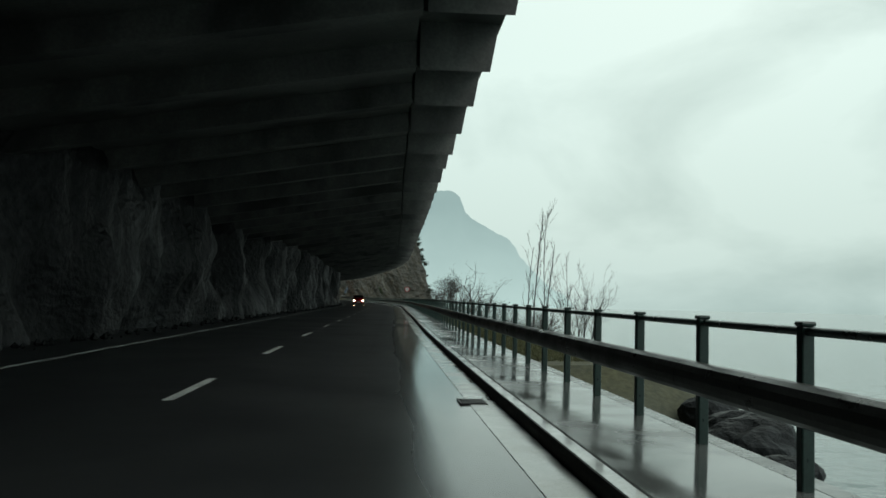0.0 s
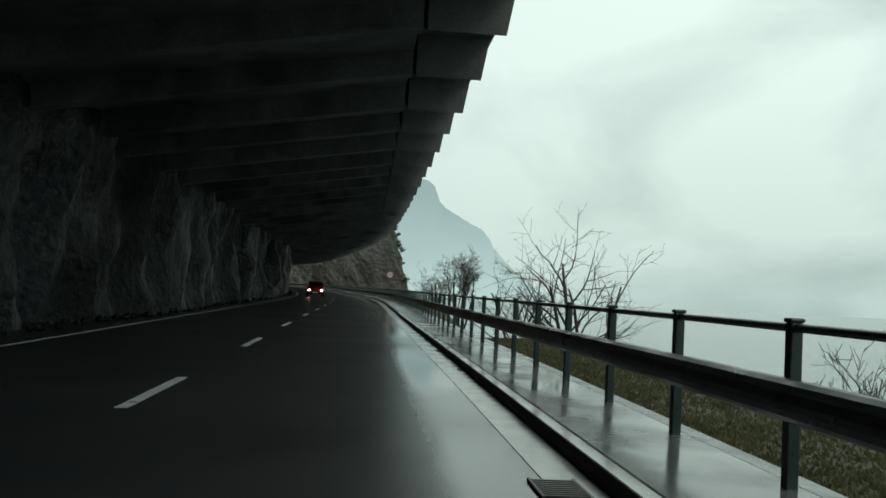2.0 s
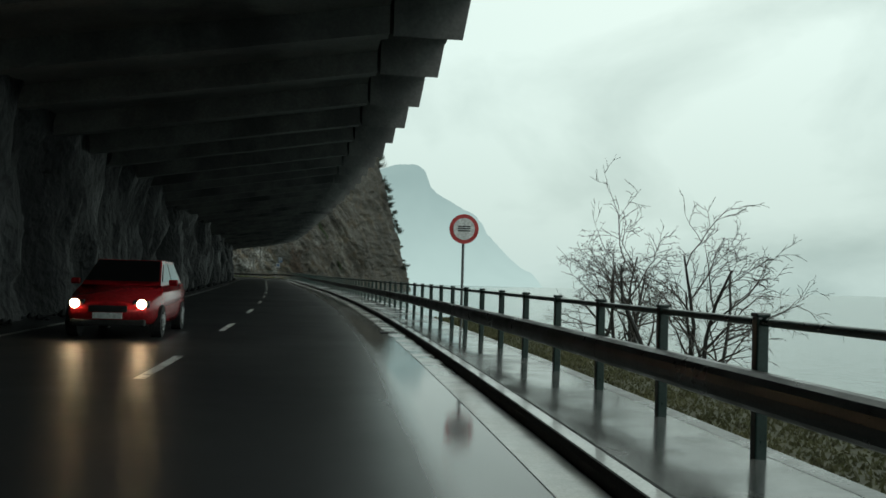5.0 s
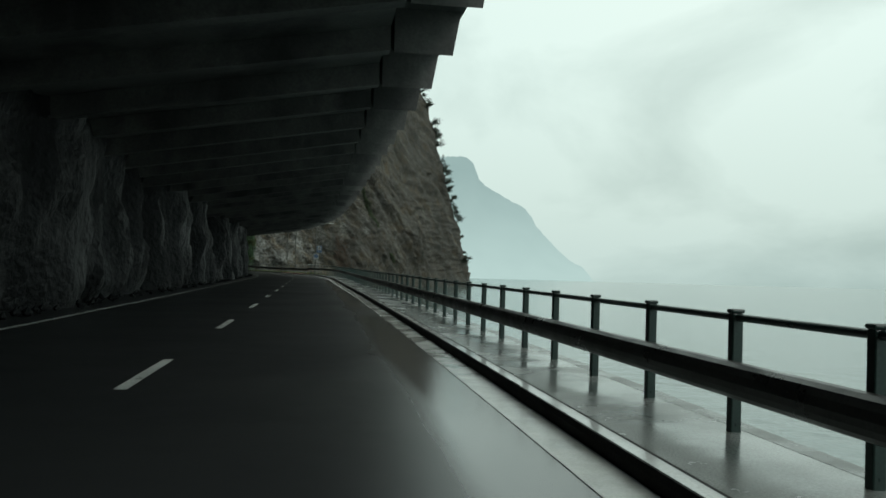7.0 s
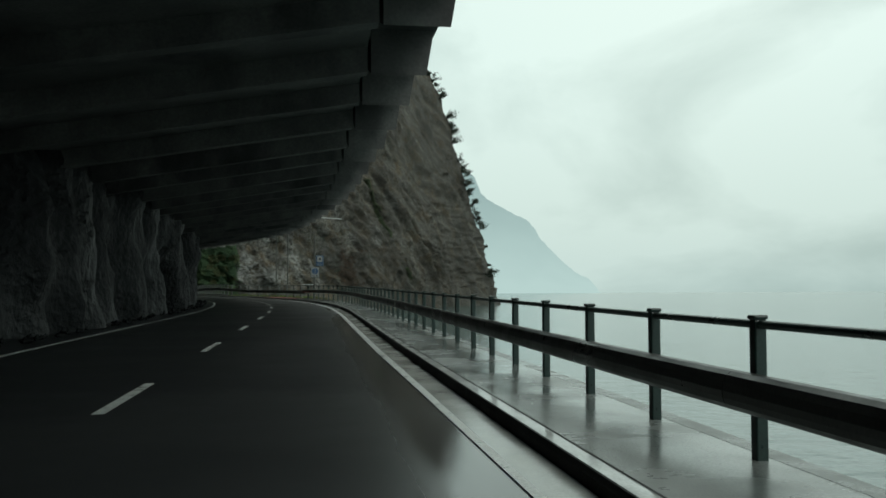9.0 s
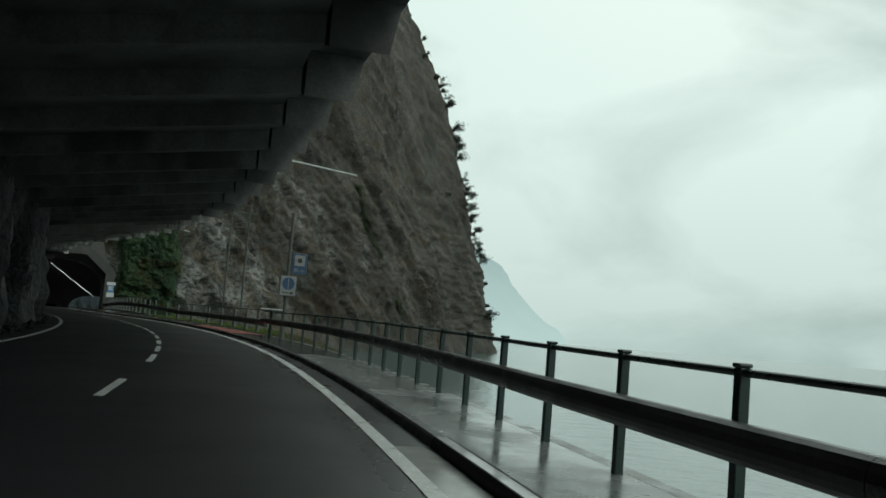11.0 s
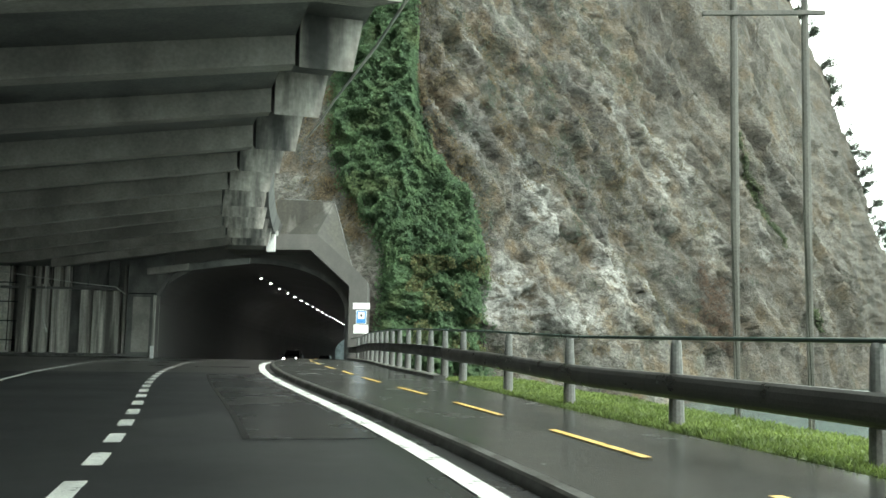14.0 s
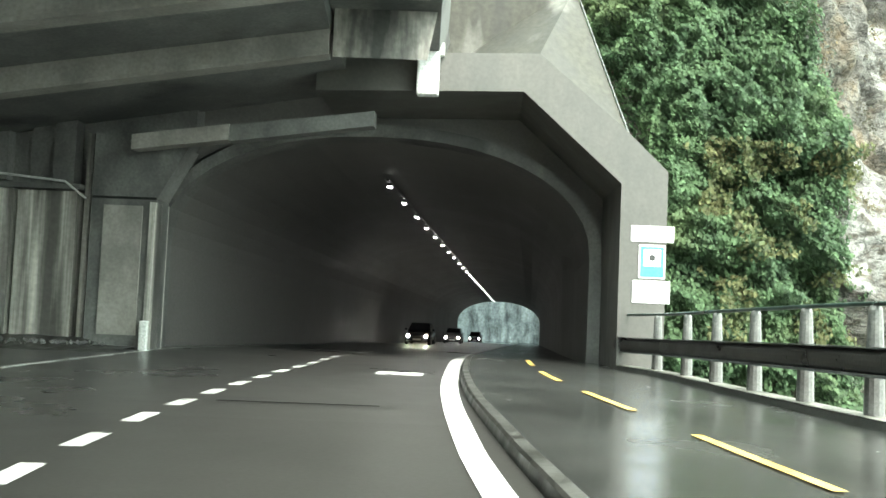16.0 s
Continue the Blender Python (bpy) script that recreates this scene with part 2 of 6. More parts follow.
def cliff_material():
    """Broken limestone: dark and pale faces along slanting beds, brown moss, grey-green lichen, bare white scars, fine open cracks."""
    m = bpy.data.materials.new("cliff_rock")
    m.use_nodes = True
    t = m.node_tree
    b = t.nodes["Principled BSDF"]
    tc = t.nodes.new("ShaderNodeTexCoord")

    def mapped(turn, stretch, shift=0.0):
        mp = t.nodes.new("ShaderNodeMapping")
        mp.inputs["Rotation"].default_value = [radians(a) for a in turn]
        mp.inputs["Scale"].default_value = stretch
        mp.inputs["Location"].default_value = (shift, shift * 0.7, shift * 1.3)
        t.links.new(tc.outputs["Object"], mp.inputs["Vector"])
        return mp.outputs[0]

    def noisy(vector, scale, detail=7, rough=0.62, warp=0.0):
        n = t.nodes.new("ShaderNodeTexNoise")
        n.inputs["Scale"].default_value, n.inputs["Detail"].default_value = scale, detail
        n.inputs["Roughness"].default_value, n.inputs["Distortion"].default_value = rough, warp
        t.links.new(vector, n.inputs["Vector"])
        return n.outputs["Fac"]

    def ranged(value, lo, hi, to0=0.0, to1=1.0):
        r = t.nodes.new("ShaderNodeMapRange")
        for k, x in (("From Min", lo), ("From Max", hi), ("To Min", to0), ("To Max", to1)):
            r.inputs[k].default_value = x
        t.links.new(value, r.inputs["Value"])
        return r.outputs[0]

    def mixed(factor, a, c):
        x = t.nodes.new("ShaderNodeMix")
        x.data_type = "RGBA"
        t.links.new(factor, x.inputs["Factor"])
        for k, q in (("A", a), ("B", c)):
            if isinstance(q, tuple):
                x.inputs[k].default_value = (*q, 1)
            else:
                t.links.new(q, x.inputs[k])
        return x.outputs["Result"]

    def math_node(op, a, c):
        x = t.nodes.new("ShaderNodeMath")
        x.operation, x.use_clamp = op, True
        for k, q in ((0, a), (1, c)):
            if isinstance(q, float):
                x.inputs[k].default_value = q
            else:
                t.links.new(q, x.inputs[k])
        return x.outputs[0]

    def math_free(op, a, c):
        x = t.nodes.new("ShaderNodeMath")
        x.operation = op
        t.links.new(a, x.inputs[0])
        t.links.new(c, x.inputs[1])
        return x.outputs[0]

    beds = mapped((24, 12, 0), (0.62, 0.62, 1.15))
    plain = mapped((0, 0, 0), (1, 1, 1))
    way = Vector((0.35, 0.69, -0.64)).normalized()
    out = Vector((0.89, -0.45, 0.1)).normalized()
    join = t.nodes.new("ShaderNodeCombineXYZ")
    for k, (axis, stretch) in enumerate(((way, 0.16), (way.cross(out).normalized(), 1.0), (out, 0.6))):
        dot = t.nodes.new("ShaderNodeVectorMath")
        dot.operation = "DOT_PRODUCT"
        dot.inputs[1].default_value = axis * stretch
        t.links.new(tc.outputs["Object"], dot.inputs[0])
        t.links.new(dot.outputs["Value"], join.inputs[k])
    band = noisy(join.outputs[0], 0.36, 6, 0.6, 0.4)
    faces = noisy(beds, 1.7, 8, 0.66, 0.8)
    grit = noisy(plain, 4.5, 5, 0.6)
    broad = noisy(mapped((0, 0, 0), (1, 1, 1), 31.0), 0.075, 4, 0.55)
    col = mixed(ranged(faces, 0.40, 0.64), (0.058, 0.053, 0.044), (0.192, 0.182, 0.163))
    col = mixed(ranged(noisy(mapped((0, 0, 0), (1, 1, 1), 7.0), 0.30, 7, 0.7), 0.47, 0.62, 0.0, 0.8), col, (0.118, 0.082, 0.044))
    col = mixed(ranged(noisy(mapped((0, 0, 0), (1, 1, 0.7), 17.0), 0.36, 7, 0.7), 0.52, 0.63, 0.0, 0.7), col, (0.056, 0.062, 0.044))
    bare = t.nodes.new("ShaderNodeAttribute")
    bare.attribute_name = "bare"
    col = mixed(math_node("MULTIPLY", bare.outputs["Fac"], ranged(noisy(beds, 1.7, 7, 0.65), 0.42, 0.56)), col, (0.30, 0.295, 0.275))
    # dimmer, hazier light on the far corner put into a browner, evener colour
    far_along = t.nodes.new("ShaderNodeAttribute")
    far_along.attribute_name = "far_along"
    col = mixed(math_node("MULTIPLY", far_along.outputs["Fac"], ranged(band, 0.30, 0.66, 0.85, 0.35)), col, (0.082, 0.071, 0.056))
    vor = t.nodes.new("ShaderNodeTexVoronoi")
    vor.feature = "DISTANCE_TO_EDGE"
    vor.inputs["Scale"].default_value = 1.9
    jig = t.nodes.new("ShaderNodeVectorMath")
    jig.operation = "MULTIPLY_ADD"
    nz = t.nodes.new("ShaderNodeTexNoise")
    nz.inputs["Scale"].default_value, nz.inputs["Detail"].default_value = 2.4, 4
    t.links.new(beds, nz.inputs["Vector"])
    t.links.new(nz.outputs["Color"], jig.inputs[0])
    jig.inputs[1].default_value = (0.6, 0.6, 0.6)
    t.links.new(beds, jig.inputs[2])
    t.links.new(jig.outputs[0], vor.inputs["Vector"])
    crack = ranged(vor.outputs["Distance"], 0.0, 0.06, 0.5, 1.0)
    tone = t.nodes.new("ShaderNodeMath")
    tone.operation = "MULTIPLY"
    t.links.new(ranged(grit, 0.3, 0.7, 0.68, 1.25), tone.inputs[0])
    t.links.new(math_free("MULTIPLY", ranged(broad, 0.35, 0.65, 0.75, 1.2), ranged(band, 0.36, 0.62, 0.62, 1.2)), tone.inputs[1])
    tone2 = t.nodes.new("ShaderNodeMath")
    tone2.operation = "MULTIPLY"
    t.links.new(tone.outputs[0], tone2.inputs[0])
    t.links.new(crack, tone2.inputs[1])
    sc = t.nodes.new("ShaderNodeVectorMath")
    sc.operation = "SCALE"
    t.links.new(col, sc.inputs[0])
    t.links.new(tone2.outputs[0], sc.inputs["Scale"])
    t.links.new(sc.outputs[0], b.inputs["Base Color"])
    t.links.new(ranged(faces, 0.3, 0.7, 0.6, 0.9), b.inputs["Roughness"])
    b.inputs["Specular IOR Level"].default_value = 0.3
    hill = t.nodes.new("ShaderNodeMath")
    hill.operation = "MULTIPLY_ADD"
    t.links.new(faces, hill.inputs[0])
    hill.inputs[1].default_value = 1.5
    t.links.new(math_node("MULTIPLY", crack, grit), hill.inputs[2])
    bp = t.nodes.new("ShaderNodeBump")
    bp.inputs["Strength"].default_value, bp.inputs["Distance"].default_value = 0.9, 0.24
    t.links.new(hill.outputs[0], bp.inputs["Height"])
    t.links.new(bp.outputs[0], b.inputs["Normal"])
    return m


CLIFF = cliff_material()
FARROCK = shader("pale_far_rock", (0.055, 0.066, 0.072), (0.30, 0.345, 0.36), rough=(0.7, 0.9), scale=0.9, streak=0.93, fine=3, bump=0.5, dist=0.2)
STEEL = shader("dark_green_painted_steel", (0.012, 0.028, 0.024), (0.022, 0.045, 0.038), rough=(0.25, 0.45), scale=3, fine=40, bump=0.1, dist=0.003)
GUARD = shader("dark_wet_guard_beam", (0.020, 0.019, 0.018), (0.045, 0.042, 0.040), rough=(0.25, 0.5), scale=1.5, fine=30, bump=0.25, dist=0.005, streak=-0.5)
GALV = shader("weathered_galvanised_steel", (0.10, 0.105, 0.105), (0.18, 0.185, 0.182), rough=(0.35, 0.6), scale=3, fine=30, bump=0.1, metal=0.3)
PALEPIPE = shader("pale_metal_pipe", (0.42, 0.43, 0.41), (0.55, 0.56, 0.53), rough=(0.35, 0.6), scale=3, fine=30, bump=0.05)
BARK = shader("wet_bark", (0.018, 0.016, 0.014), (0.05, 0.045, 0.04), rough=(0.5, 0.8), scale=4, fine=25, bump=0.5, dist=0.02)
TWIG = shader("twig_bark", (0.03, 0.025, 0.022), (0.075, 0.06, 0.05), rough=(0.6, 0.9), scale=4, fine=25, bump=0.0)
GRASS = shader("grass_blades", (0.085, 0.125, 0.032), (0.17, 0.225, 0.062), rough=(0.5, 0.8), scale=0.8, fine=9, bump=0.0, var=0.3, thin=0.50)
DRYGRASS = shader("dry_grass_blades", (0.095, 0.096, 0.048), (0.145, 0.138, 0.070), rough=(0.6, 0.9), scale=0.8, fine=9, bump=0.0, var=0.15, thin=0.50)
SOIL = shader("bank_soil", (0.062, 0.060, 0.032), (0.098, 0.092, 0.050), rough=(0.7, 0.95), scale=0.8, fine=9, bump=0.3, dist=0.05)
TURF = shader("turf", (0.060, 0.085, 0.026), (0.115, 0.150, 0.045), rough=(0.7, 0.95), scale=0.8, fine=9, bump=0.6, dist=0.05)
LEAF = shader("ivy_leaves", (0.044, 0.080, 0.042), (0.090, 0.148, 0.074), c3=(0.095, 0.134, 0.064), spec=0.2, rough=(0.55, 0.8), scale=0.7, fine=3, bump=0.0, var=0.35, speck=(0.75, 1.25), thin=0.35)
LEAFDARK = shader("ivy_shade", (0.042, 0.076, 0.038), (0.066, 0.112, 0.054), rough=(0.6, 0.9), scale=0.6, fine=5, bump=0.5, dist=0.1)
SCRUB = shader("scrub_leaves", (0.045, 0.042, 0.024), (0.095, 0.078, 0.045), rough=(0.6, 0.9), scale=0.25, fine=5, bump=0.0, var=0.4, thin=0.30)
BUSH = shader("evergreen_shrub_leaves", (0.020, 0.030, 0.018), (0.042, 0.055, 0.034), rough=(0.5, 0.8), scale=0.5, fine=5, bump=0.0, var=0.4)
OCHRE = shader("dry_yellow_shrub", (0.085, 0.064, 0.034), (0.135, 0.102, 0.055), rough=(0.6, 0.9), scale=0.5, fine=5, bump=0.0, var=0.35, thin=0.30)
WHITE = shader("white_sign_face", (0.62, 0.63, 0.62), (0.72, 0.73, 0.72), rough=(0.3, 0.4), scale=2, fine=20, bump=0.0)
# shaded copies of the sign white and blue: backlight darkened into the colour
SHADEDWHITE = shader("shaded_white_sign_face", (0.20, 0.205, 0.20), (0.27, 0.275, 0.27), rough=(0.5, 0.7), scale=2, fine=20, bump=0.0)
SHADEDBLUE = shader("shaded_blue_sign_face", (0.020, 0.055, 0.12), (0.028, 0.075, 0.15), rough=(0.5, 0.7), scale=2, fine=20, bump=0.0)
BLUE = shader("blue_sign_face", (0.03, 0.19, 0.48), (0.04, 0.23, 0.55), rough=(0.3, 0.4), scale=2, fine=20, bump=0.0)
SIGNRED = shader("red_sign_face", (0.45, 0.03, 0.03), (0.5, 0.04, 0.04), rough=(0.3, 0.4), scale=2, fine=20, bump=0.0)
BLACK = shader("black_sign_print", (0.012, 0.012, 0.012), (0.018, 0.018, 0.018), rough=(0.4, 0.5), scale=2, fine=20, bump=0.0)
WOOD = shader("grey_wood_pole", (0.06, 0.06, 0.052), (0.12, 0.118, 0.105), rough=(0.6, 0.9), scale=3, fine=30, bump=0.4, dist=0.01, streak=0.9)
CARRED = shader("red_car_paint", (0.28, 0.010, 0.014), (0.34, 0.014, 0.018), rough=(0.12, 0.2), scale=1, fine=20, bump=0.0)
CARDARK = shader("dark_car_paint", (0.015, 0.016, 0.02), (0.03, 0.03, 0.035), rough=(0.12, 0.2), scale=1, fine=20, bump=0.0)
CARGREY = shader("grey_car_paint", (0.12, 0.125, 0.13), (0.16, 0.165, 0.17), rough=(0.12, 0.2), scale=1, fine=20, bump=0.0)
GLASS = shader("dark_car_glass", (0.008, 0.009, 0.010), (0.012, 0.013, 0.014), rough=(0.03, 0.06), scale=1, fine=20, bump=0.0)
RUBBER = shader("black_rubber", (0.012, 0.012, 0.012), (0.02, 0.02, 0.02), rough=(0.6, 0.8), scale=4, fine=20, bump=0.1)
CHROME = shader("alloy", (0.4, 0.4, 0.4), (0.5, 0.5, 0.5), rough=(0.2, 0.35), scale=4, fine=20, bump=0.0, metal=1.0)
WHITELAMP = glow("lit_white_headlamp", (0.95, 1.0, 0.92), 28)
HEADLAMP = glow("lit_headlamp", (1.0, 0.74, 0.42), 44)
TUBE = glow("lit_tunnel_lamp", (0.90, 1.0, 0.97), 6.5)

LAKE_Z = -25.0
wm = bpy.data.materials.new("lake_water")
wm.use_nodes = True
_t0 = wm.node_tree
_b = _t0.nodes["Principled BSDF"]
_b.inputs["Base Color"].default_value = (0.085, 0.13, 0.125, 1)
_b.inputs["Roughness"].default_value = 0.12
_tc = _t0.nodes.new("ShaderNodeTexCoord")
_n = _t0.nodes.new("ShaderNodeTexNoise")
_n.inputs["Scale"].default_value, _n.inputs["Detail"].default_value = 0.8, 8
_t0.links.new(_tc.outputs["Object"], _n.inputs["Vector"])
_bp = _t0.nodes.new("ShaderNodeBump")
_bp.inputs["Strength"].default_value, _bp.inputs["Distance"].default_value = 0.3, 0.45
_t0.links.new(_n.outputs["Fac"], _bp.inputs["Height"])
_t0.links.new(_bp.outputs[0], _b.inputs["Normal"])
WATER = wm


# ---- mesh helpers ----
def mesh_object(name, v, f, material, parent=None, label="", smooth=False, matrix=None):
    me = bpy.data.meshes.new(name)
    me.from_pydata([tuple(p) for p in v], [], f)
    for m in material if isinstance(material, (list, tuple)) else (material,):
        me.materials.append(m)
    if smooth:
        me.shade_smooth()
    ob = new(name, me)
    if parent:
        ob.parent = parent
    if matrix is not None:
        ob.matrix_basis = matrix
    if label:
        tagged(ob, label)
    return ob


def part(name, bm, material, parent=None, label="", smooth=False):
    me = bpy.data.meshes.new(name)
    bm.normal_update()
    bm.to_mesh(me)
    bm.free()
    for m in material if isinstance(material, (list, tuple)) else (material,):
        me.materials.append(m)
    if smooth:
        me.shade_smooth()
    ob = new(name, me)
    if parent:
        ob.parent = parent
    if label:
        tagged(ob, label)
    return ob


def empty(name, m, label, category, group="", kind=""):
    ob = new(name)
    ob.empty_display_size = 0.2
    ob.matrix_basis = m
    return tagged(ob, label, category, group, kind)


def structure(ob, label, category=""):
    return tagged(ob, label, category, kind="structure")


def box(bm, x0, y0, z0, x1, y1, z1, bevel=0.0, m=None):
    made = bmesh.ops.create_cube(bm, size=1.0)["verts"]
    for v in made:
        v.co = Vector(((x0 + x1) / 2 + v.co.x * (x1 - x0), (y0 + y1) / 2 + v.co.y * (y1 - y0), (z0 + z1) / 2 + v.co.z * (z1 - z0)))
    if bevel:
        edges = list({e for v in made for e in v.link_edges})
        made = bmesh.ops.bevel(bm, geom=edges, offset=bevel, segments=2, affect="EDGES", profile=0.5)["verts"]
    if m is not None:
        bmesh.ops.transform(bm, matrix=m, verts=list({v for v in made}))
    return made


def tube(bm, points, radii, sides=6, caps=True):
    """A bent, tapered tube through points."""
    pts = [Vector(p) for p in points]
    rings = []
    for i, p in enumerate(pts):
        way = (pts[min(i + 1, len(pts) - 1)] - pts[max(i - 1, 0)]).normalized()
        q = way.to_track_quat("Z", "Y")
        r = radii[i] if isinstance(radii, (list, tuple)) else radii
        rings.append([bm.verts.new(p + q @ Vector((r * math.cos(a), r * math.sin(a), 0))) for a in [2 * math.pi * k / sides for k in range(sides)]])
    for a, b in zip(rings, rings[1:]):
        for k in range(sides):
            bm.faces.new((a[k], a[(k + 1) % sides], b[(k + 1) % sides], b[k]))
    if caps:
        bm.faces.new(rings[0][::-1])
        bm.faces.new(rings[-1])


def disc(bm, centre, radius, depth, axis="y", sides=24):
    made = bmesh.ops.create_cone(bm, cap_ends=True, segments=sides, radius1=radius, radius2=radius, depth=depth)["verts"]
    turn = {"y": pose(0, 0, 0, 90), "x": pose(0, 0, 0, 0, 90), "z": Matrix()}[axis]
    bmesh.ops.transform(bm, matrix=Matrix.Translation(centre) @ turn, verts=made)


def loft(name, svals, prof, material, closed=False, parent=None, smooth=False, label=""):
    """A strip swept along the road; prof(s) gives (o, z) across it."""
    v, f, n = [], [], 0
    for s in svals:
        pr = prof(s)
        n = len(pr)
        v += [P(s, o, z) for o, z in pr]
    m = n if closed else n - 1
    for i in range(len(svals) - 1):
        for j in range(m):
            a, b = i * n + j, i * n + (j + 1) % n
            f.append((a, b, b + n, a + n))
    if closed:
        f.append(tuple(range(n - 1, -1, -1)))
        e = (len(svals) - 1) * n
        f.append(tuple(e + k for k in range(n)))
    return mesh_object(name, v, f, material, parent, label, smooth)


def on_road(s, o, z=0.0, turn=0.0):
    """A pose on the plan with its y along the road."""
    return Matrix.Translation(P(s, o, z)) @ Matrix.Rotation(heading(s) + radians(turn), 4, "Z")


def fractal(p, octaves=5, gain=0.5):
    a, w, out = 1.0, 1.0, 0.0
    q = Vector(p)
    for _ in range(octaves):
        out += a * noise.noise(q)
        q = q * 2.03
        a *= gain
    return out


def lerp(s, xs, ys):
    return float(np.interp(s, xs, ys))


# ---- plan: widths along the road ----
S_PORTAL = 344.6
S_EXIT = 448.0


def path_edge(s):
    """The outer edge of the raised path."""
    return lerp(s, (-200, 0, 30, 240, 262, 278, 290, 297, 305, 312, 318, 330, 341, 344.6, 352), (5.56, 5.56, 5.42, 5.46, 5.92, 6.2, 6.8, 7.15, 7.25, 7.85, 8.35, 8.45, 8.1, 7.2, 7.0))


def kerb_line(s):
    """The upright face of the kerb between carriageway and path."""
    return lerp(s, (-200, 12, 80, 140, 184, 207, 240, 290, 310, 334, 345), (4.05, 4.05, 3.92, 4.04, 4.0, 3.89, 3.88, 3.88, 3.79, 3.77, 3.84))


def rail_line(s):
    return lerp(s, (279, 290, 298, 305, 312, 317, 330, 341, 344.6), (6.45, 7.2, 7.66, 7.72, 8.2, 8.28, 8.33, 7.98, 7.08)) if s > 278.5 else lerp(s, (-200, 0, 30, 240, 258, 276), (5.3, 5.3, 5.15, 5.2, 5.66, 5.70))


def notch(s):
    return lerp(s, (-200, 60, 150, 215, 235, 255, 300, 313, 321, 331, 341, 345), (3.2, 3.2, 3.45, 3.45, 3.1, 2.65, 2.6, 2.42, 2.0, 1.45, 0.95, 0.85))


def roof_edge(s):
    return lerp(s, (-200, 60, 150, 215, 235, 255, 295, 312, 325, 335, 344), (4.9, 4.95, 5.05, 4.95, 4.55, 3.95, 3.87, 3.68, 3.48, 3.35, 2.95))


def wall_left(s):
    return lerp(s, (-200, 0, 30, 60, 230, 284, 293, 300, 346), (-5.6, -5.7, -5.5, -5.1, -5.2, -5.0, -5.3, -15.5, -16.2))


BEAM_Z = 6.2
steps = lambda a, b, d: list(np.arange(a, b, d)) + [b]

# ---- setting ----
LATEASPHALT = shader("grey_wet_asphalt", (0.036, 0.035, 0.033), (0.050, 0.048, 0.045), rough=(0.27, 0.34), scale=0.22, fine=22, bump=0.0, dist=0.006)
road = structure(loft("road", steps(-200, 620, 2.0), lambda s: [(min(wall_left(s), -5.7) - 1.0 if s < S_PORTAL else -6.5, 0.0), (0.0, 0.0), (2.3, 0.0), (2.85, 0.0), (3.12, 0.0), (kerb_line(s) + 0.02, 0.0)], ASPHALT), "dark wet asphalt carriageway with two lanes", "road")
road.data.materials.append(LATEASPHALT)
for i, p in enumerate(road.data.polygons):
    p.material_index = 1 if i // 5 >= 261 else 0
wet = road.data.attributes.new("wet", "FLOAT", "POINT")
for i, a in enumerate(wet.data):
    a.value = (0, 0, 0.0, 0.25, 1.0, 1.0)[i % 6] * (1.0 if i // 6 < 214 else 0.35) * min(1.0, max(0.0, 0.9 + 0.9 * noise.noise(Vector((i // 6 * 0.31, i % 6 * 0.7, 2.0)))))
lane_edge = lambda s: kerb_line(s) - lerp(s, (150, 200, 240), (0.36, 0.34, 0.42))
structure(loft("gutter", steps(-200, 240, 2.0), lambda s: [(lane_edge(s), -0.1), (lane_edge(s), 0.006), (kerb_line(s) - 0.16, 0.008), (kerb_line(s) - 0.005, 0.012), (kerb_line(s) - 0.005, -0.1)], GUTTER, True), "pale wet concrete gutter strip beside the kerb", "gutter")
pavement = structure(loft("pavement", steps(-200, 620, 2.0), lambda s: [(kerb_line(s) + 0.17, -0.4), (kerb_line(s) + 0.17, 0.12), (path_edge(s), 0.10), (path_edge(s), -0.4)], PATHWAY, True), "raised wet asphalt footpath with puddles", "pavement")
pavement.data.materials.append(PATHDULL)
pavement.data.materials.append(PALEPATH)
for p in pavement.data.polygons:
    p.material_index = 1 if p.center.y > 258 else 2 if p.center.y > 130 else 0
structure(loft("kerb_dark", steps(240.0, 620, 2.0), lambda s: [(kerb_line(s) + o, z) for o, z in ((0, -0.2), (0, 0.0), (0.025, 0.10), (0.05, 0.125), (0.165, 0.128), (0.165, -0.2))], KERB_GREY, True), "dark wet concrete kerb beside the cycle path", "kerb")
kerb = structure(loft("kerb", steps(-200, 240, 2.0), lambda s: [(kerb_line(s) + o, z) for o, z in ((0, -0.2), (0, 0.085), (0.025, 0.125), (0.165, 0.128), (0.165, -0.2))], KERB, True), "pale concrete kerb along the wet path", "kerb")
# dark skin over the upright face, standing in for its shade
loft("kerb_face", steps(-200, 240, 2.0), lambda s: [(kerb_line(s) + o, z) for o, z in ((-0.02, 0.015), (-0.008, 0.015), (-0.004, 0.088), (0.021, 0.129), (0.04, 0.131))], KERB_DARK, parent=kerb, label="upright face of the kerb, its shade put into a near-black colour")
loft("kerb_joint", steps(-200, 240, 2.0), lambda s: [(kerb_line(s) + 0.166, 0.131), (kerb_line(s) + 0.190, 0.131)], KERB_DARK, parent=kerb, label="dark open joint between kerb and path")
low_edge = lambda s: lerp(s, (276, 280, 315, 318), (0, 0.06, 0.06, 0))  # the turf lies against the path here
EDGE = shader("wet_edge_concrete", (0.075, 0.079, 0.075), (0.135, 0.14, 0.133), rough=(0.16, 0.42), scale=1.4, fine=30, bump=0.2, dist=0.006)
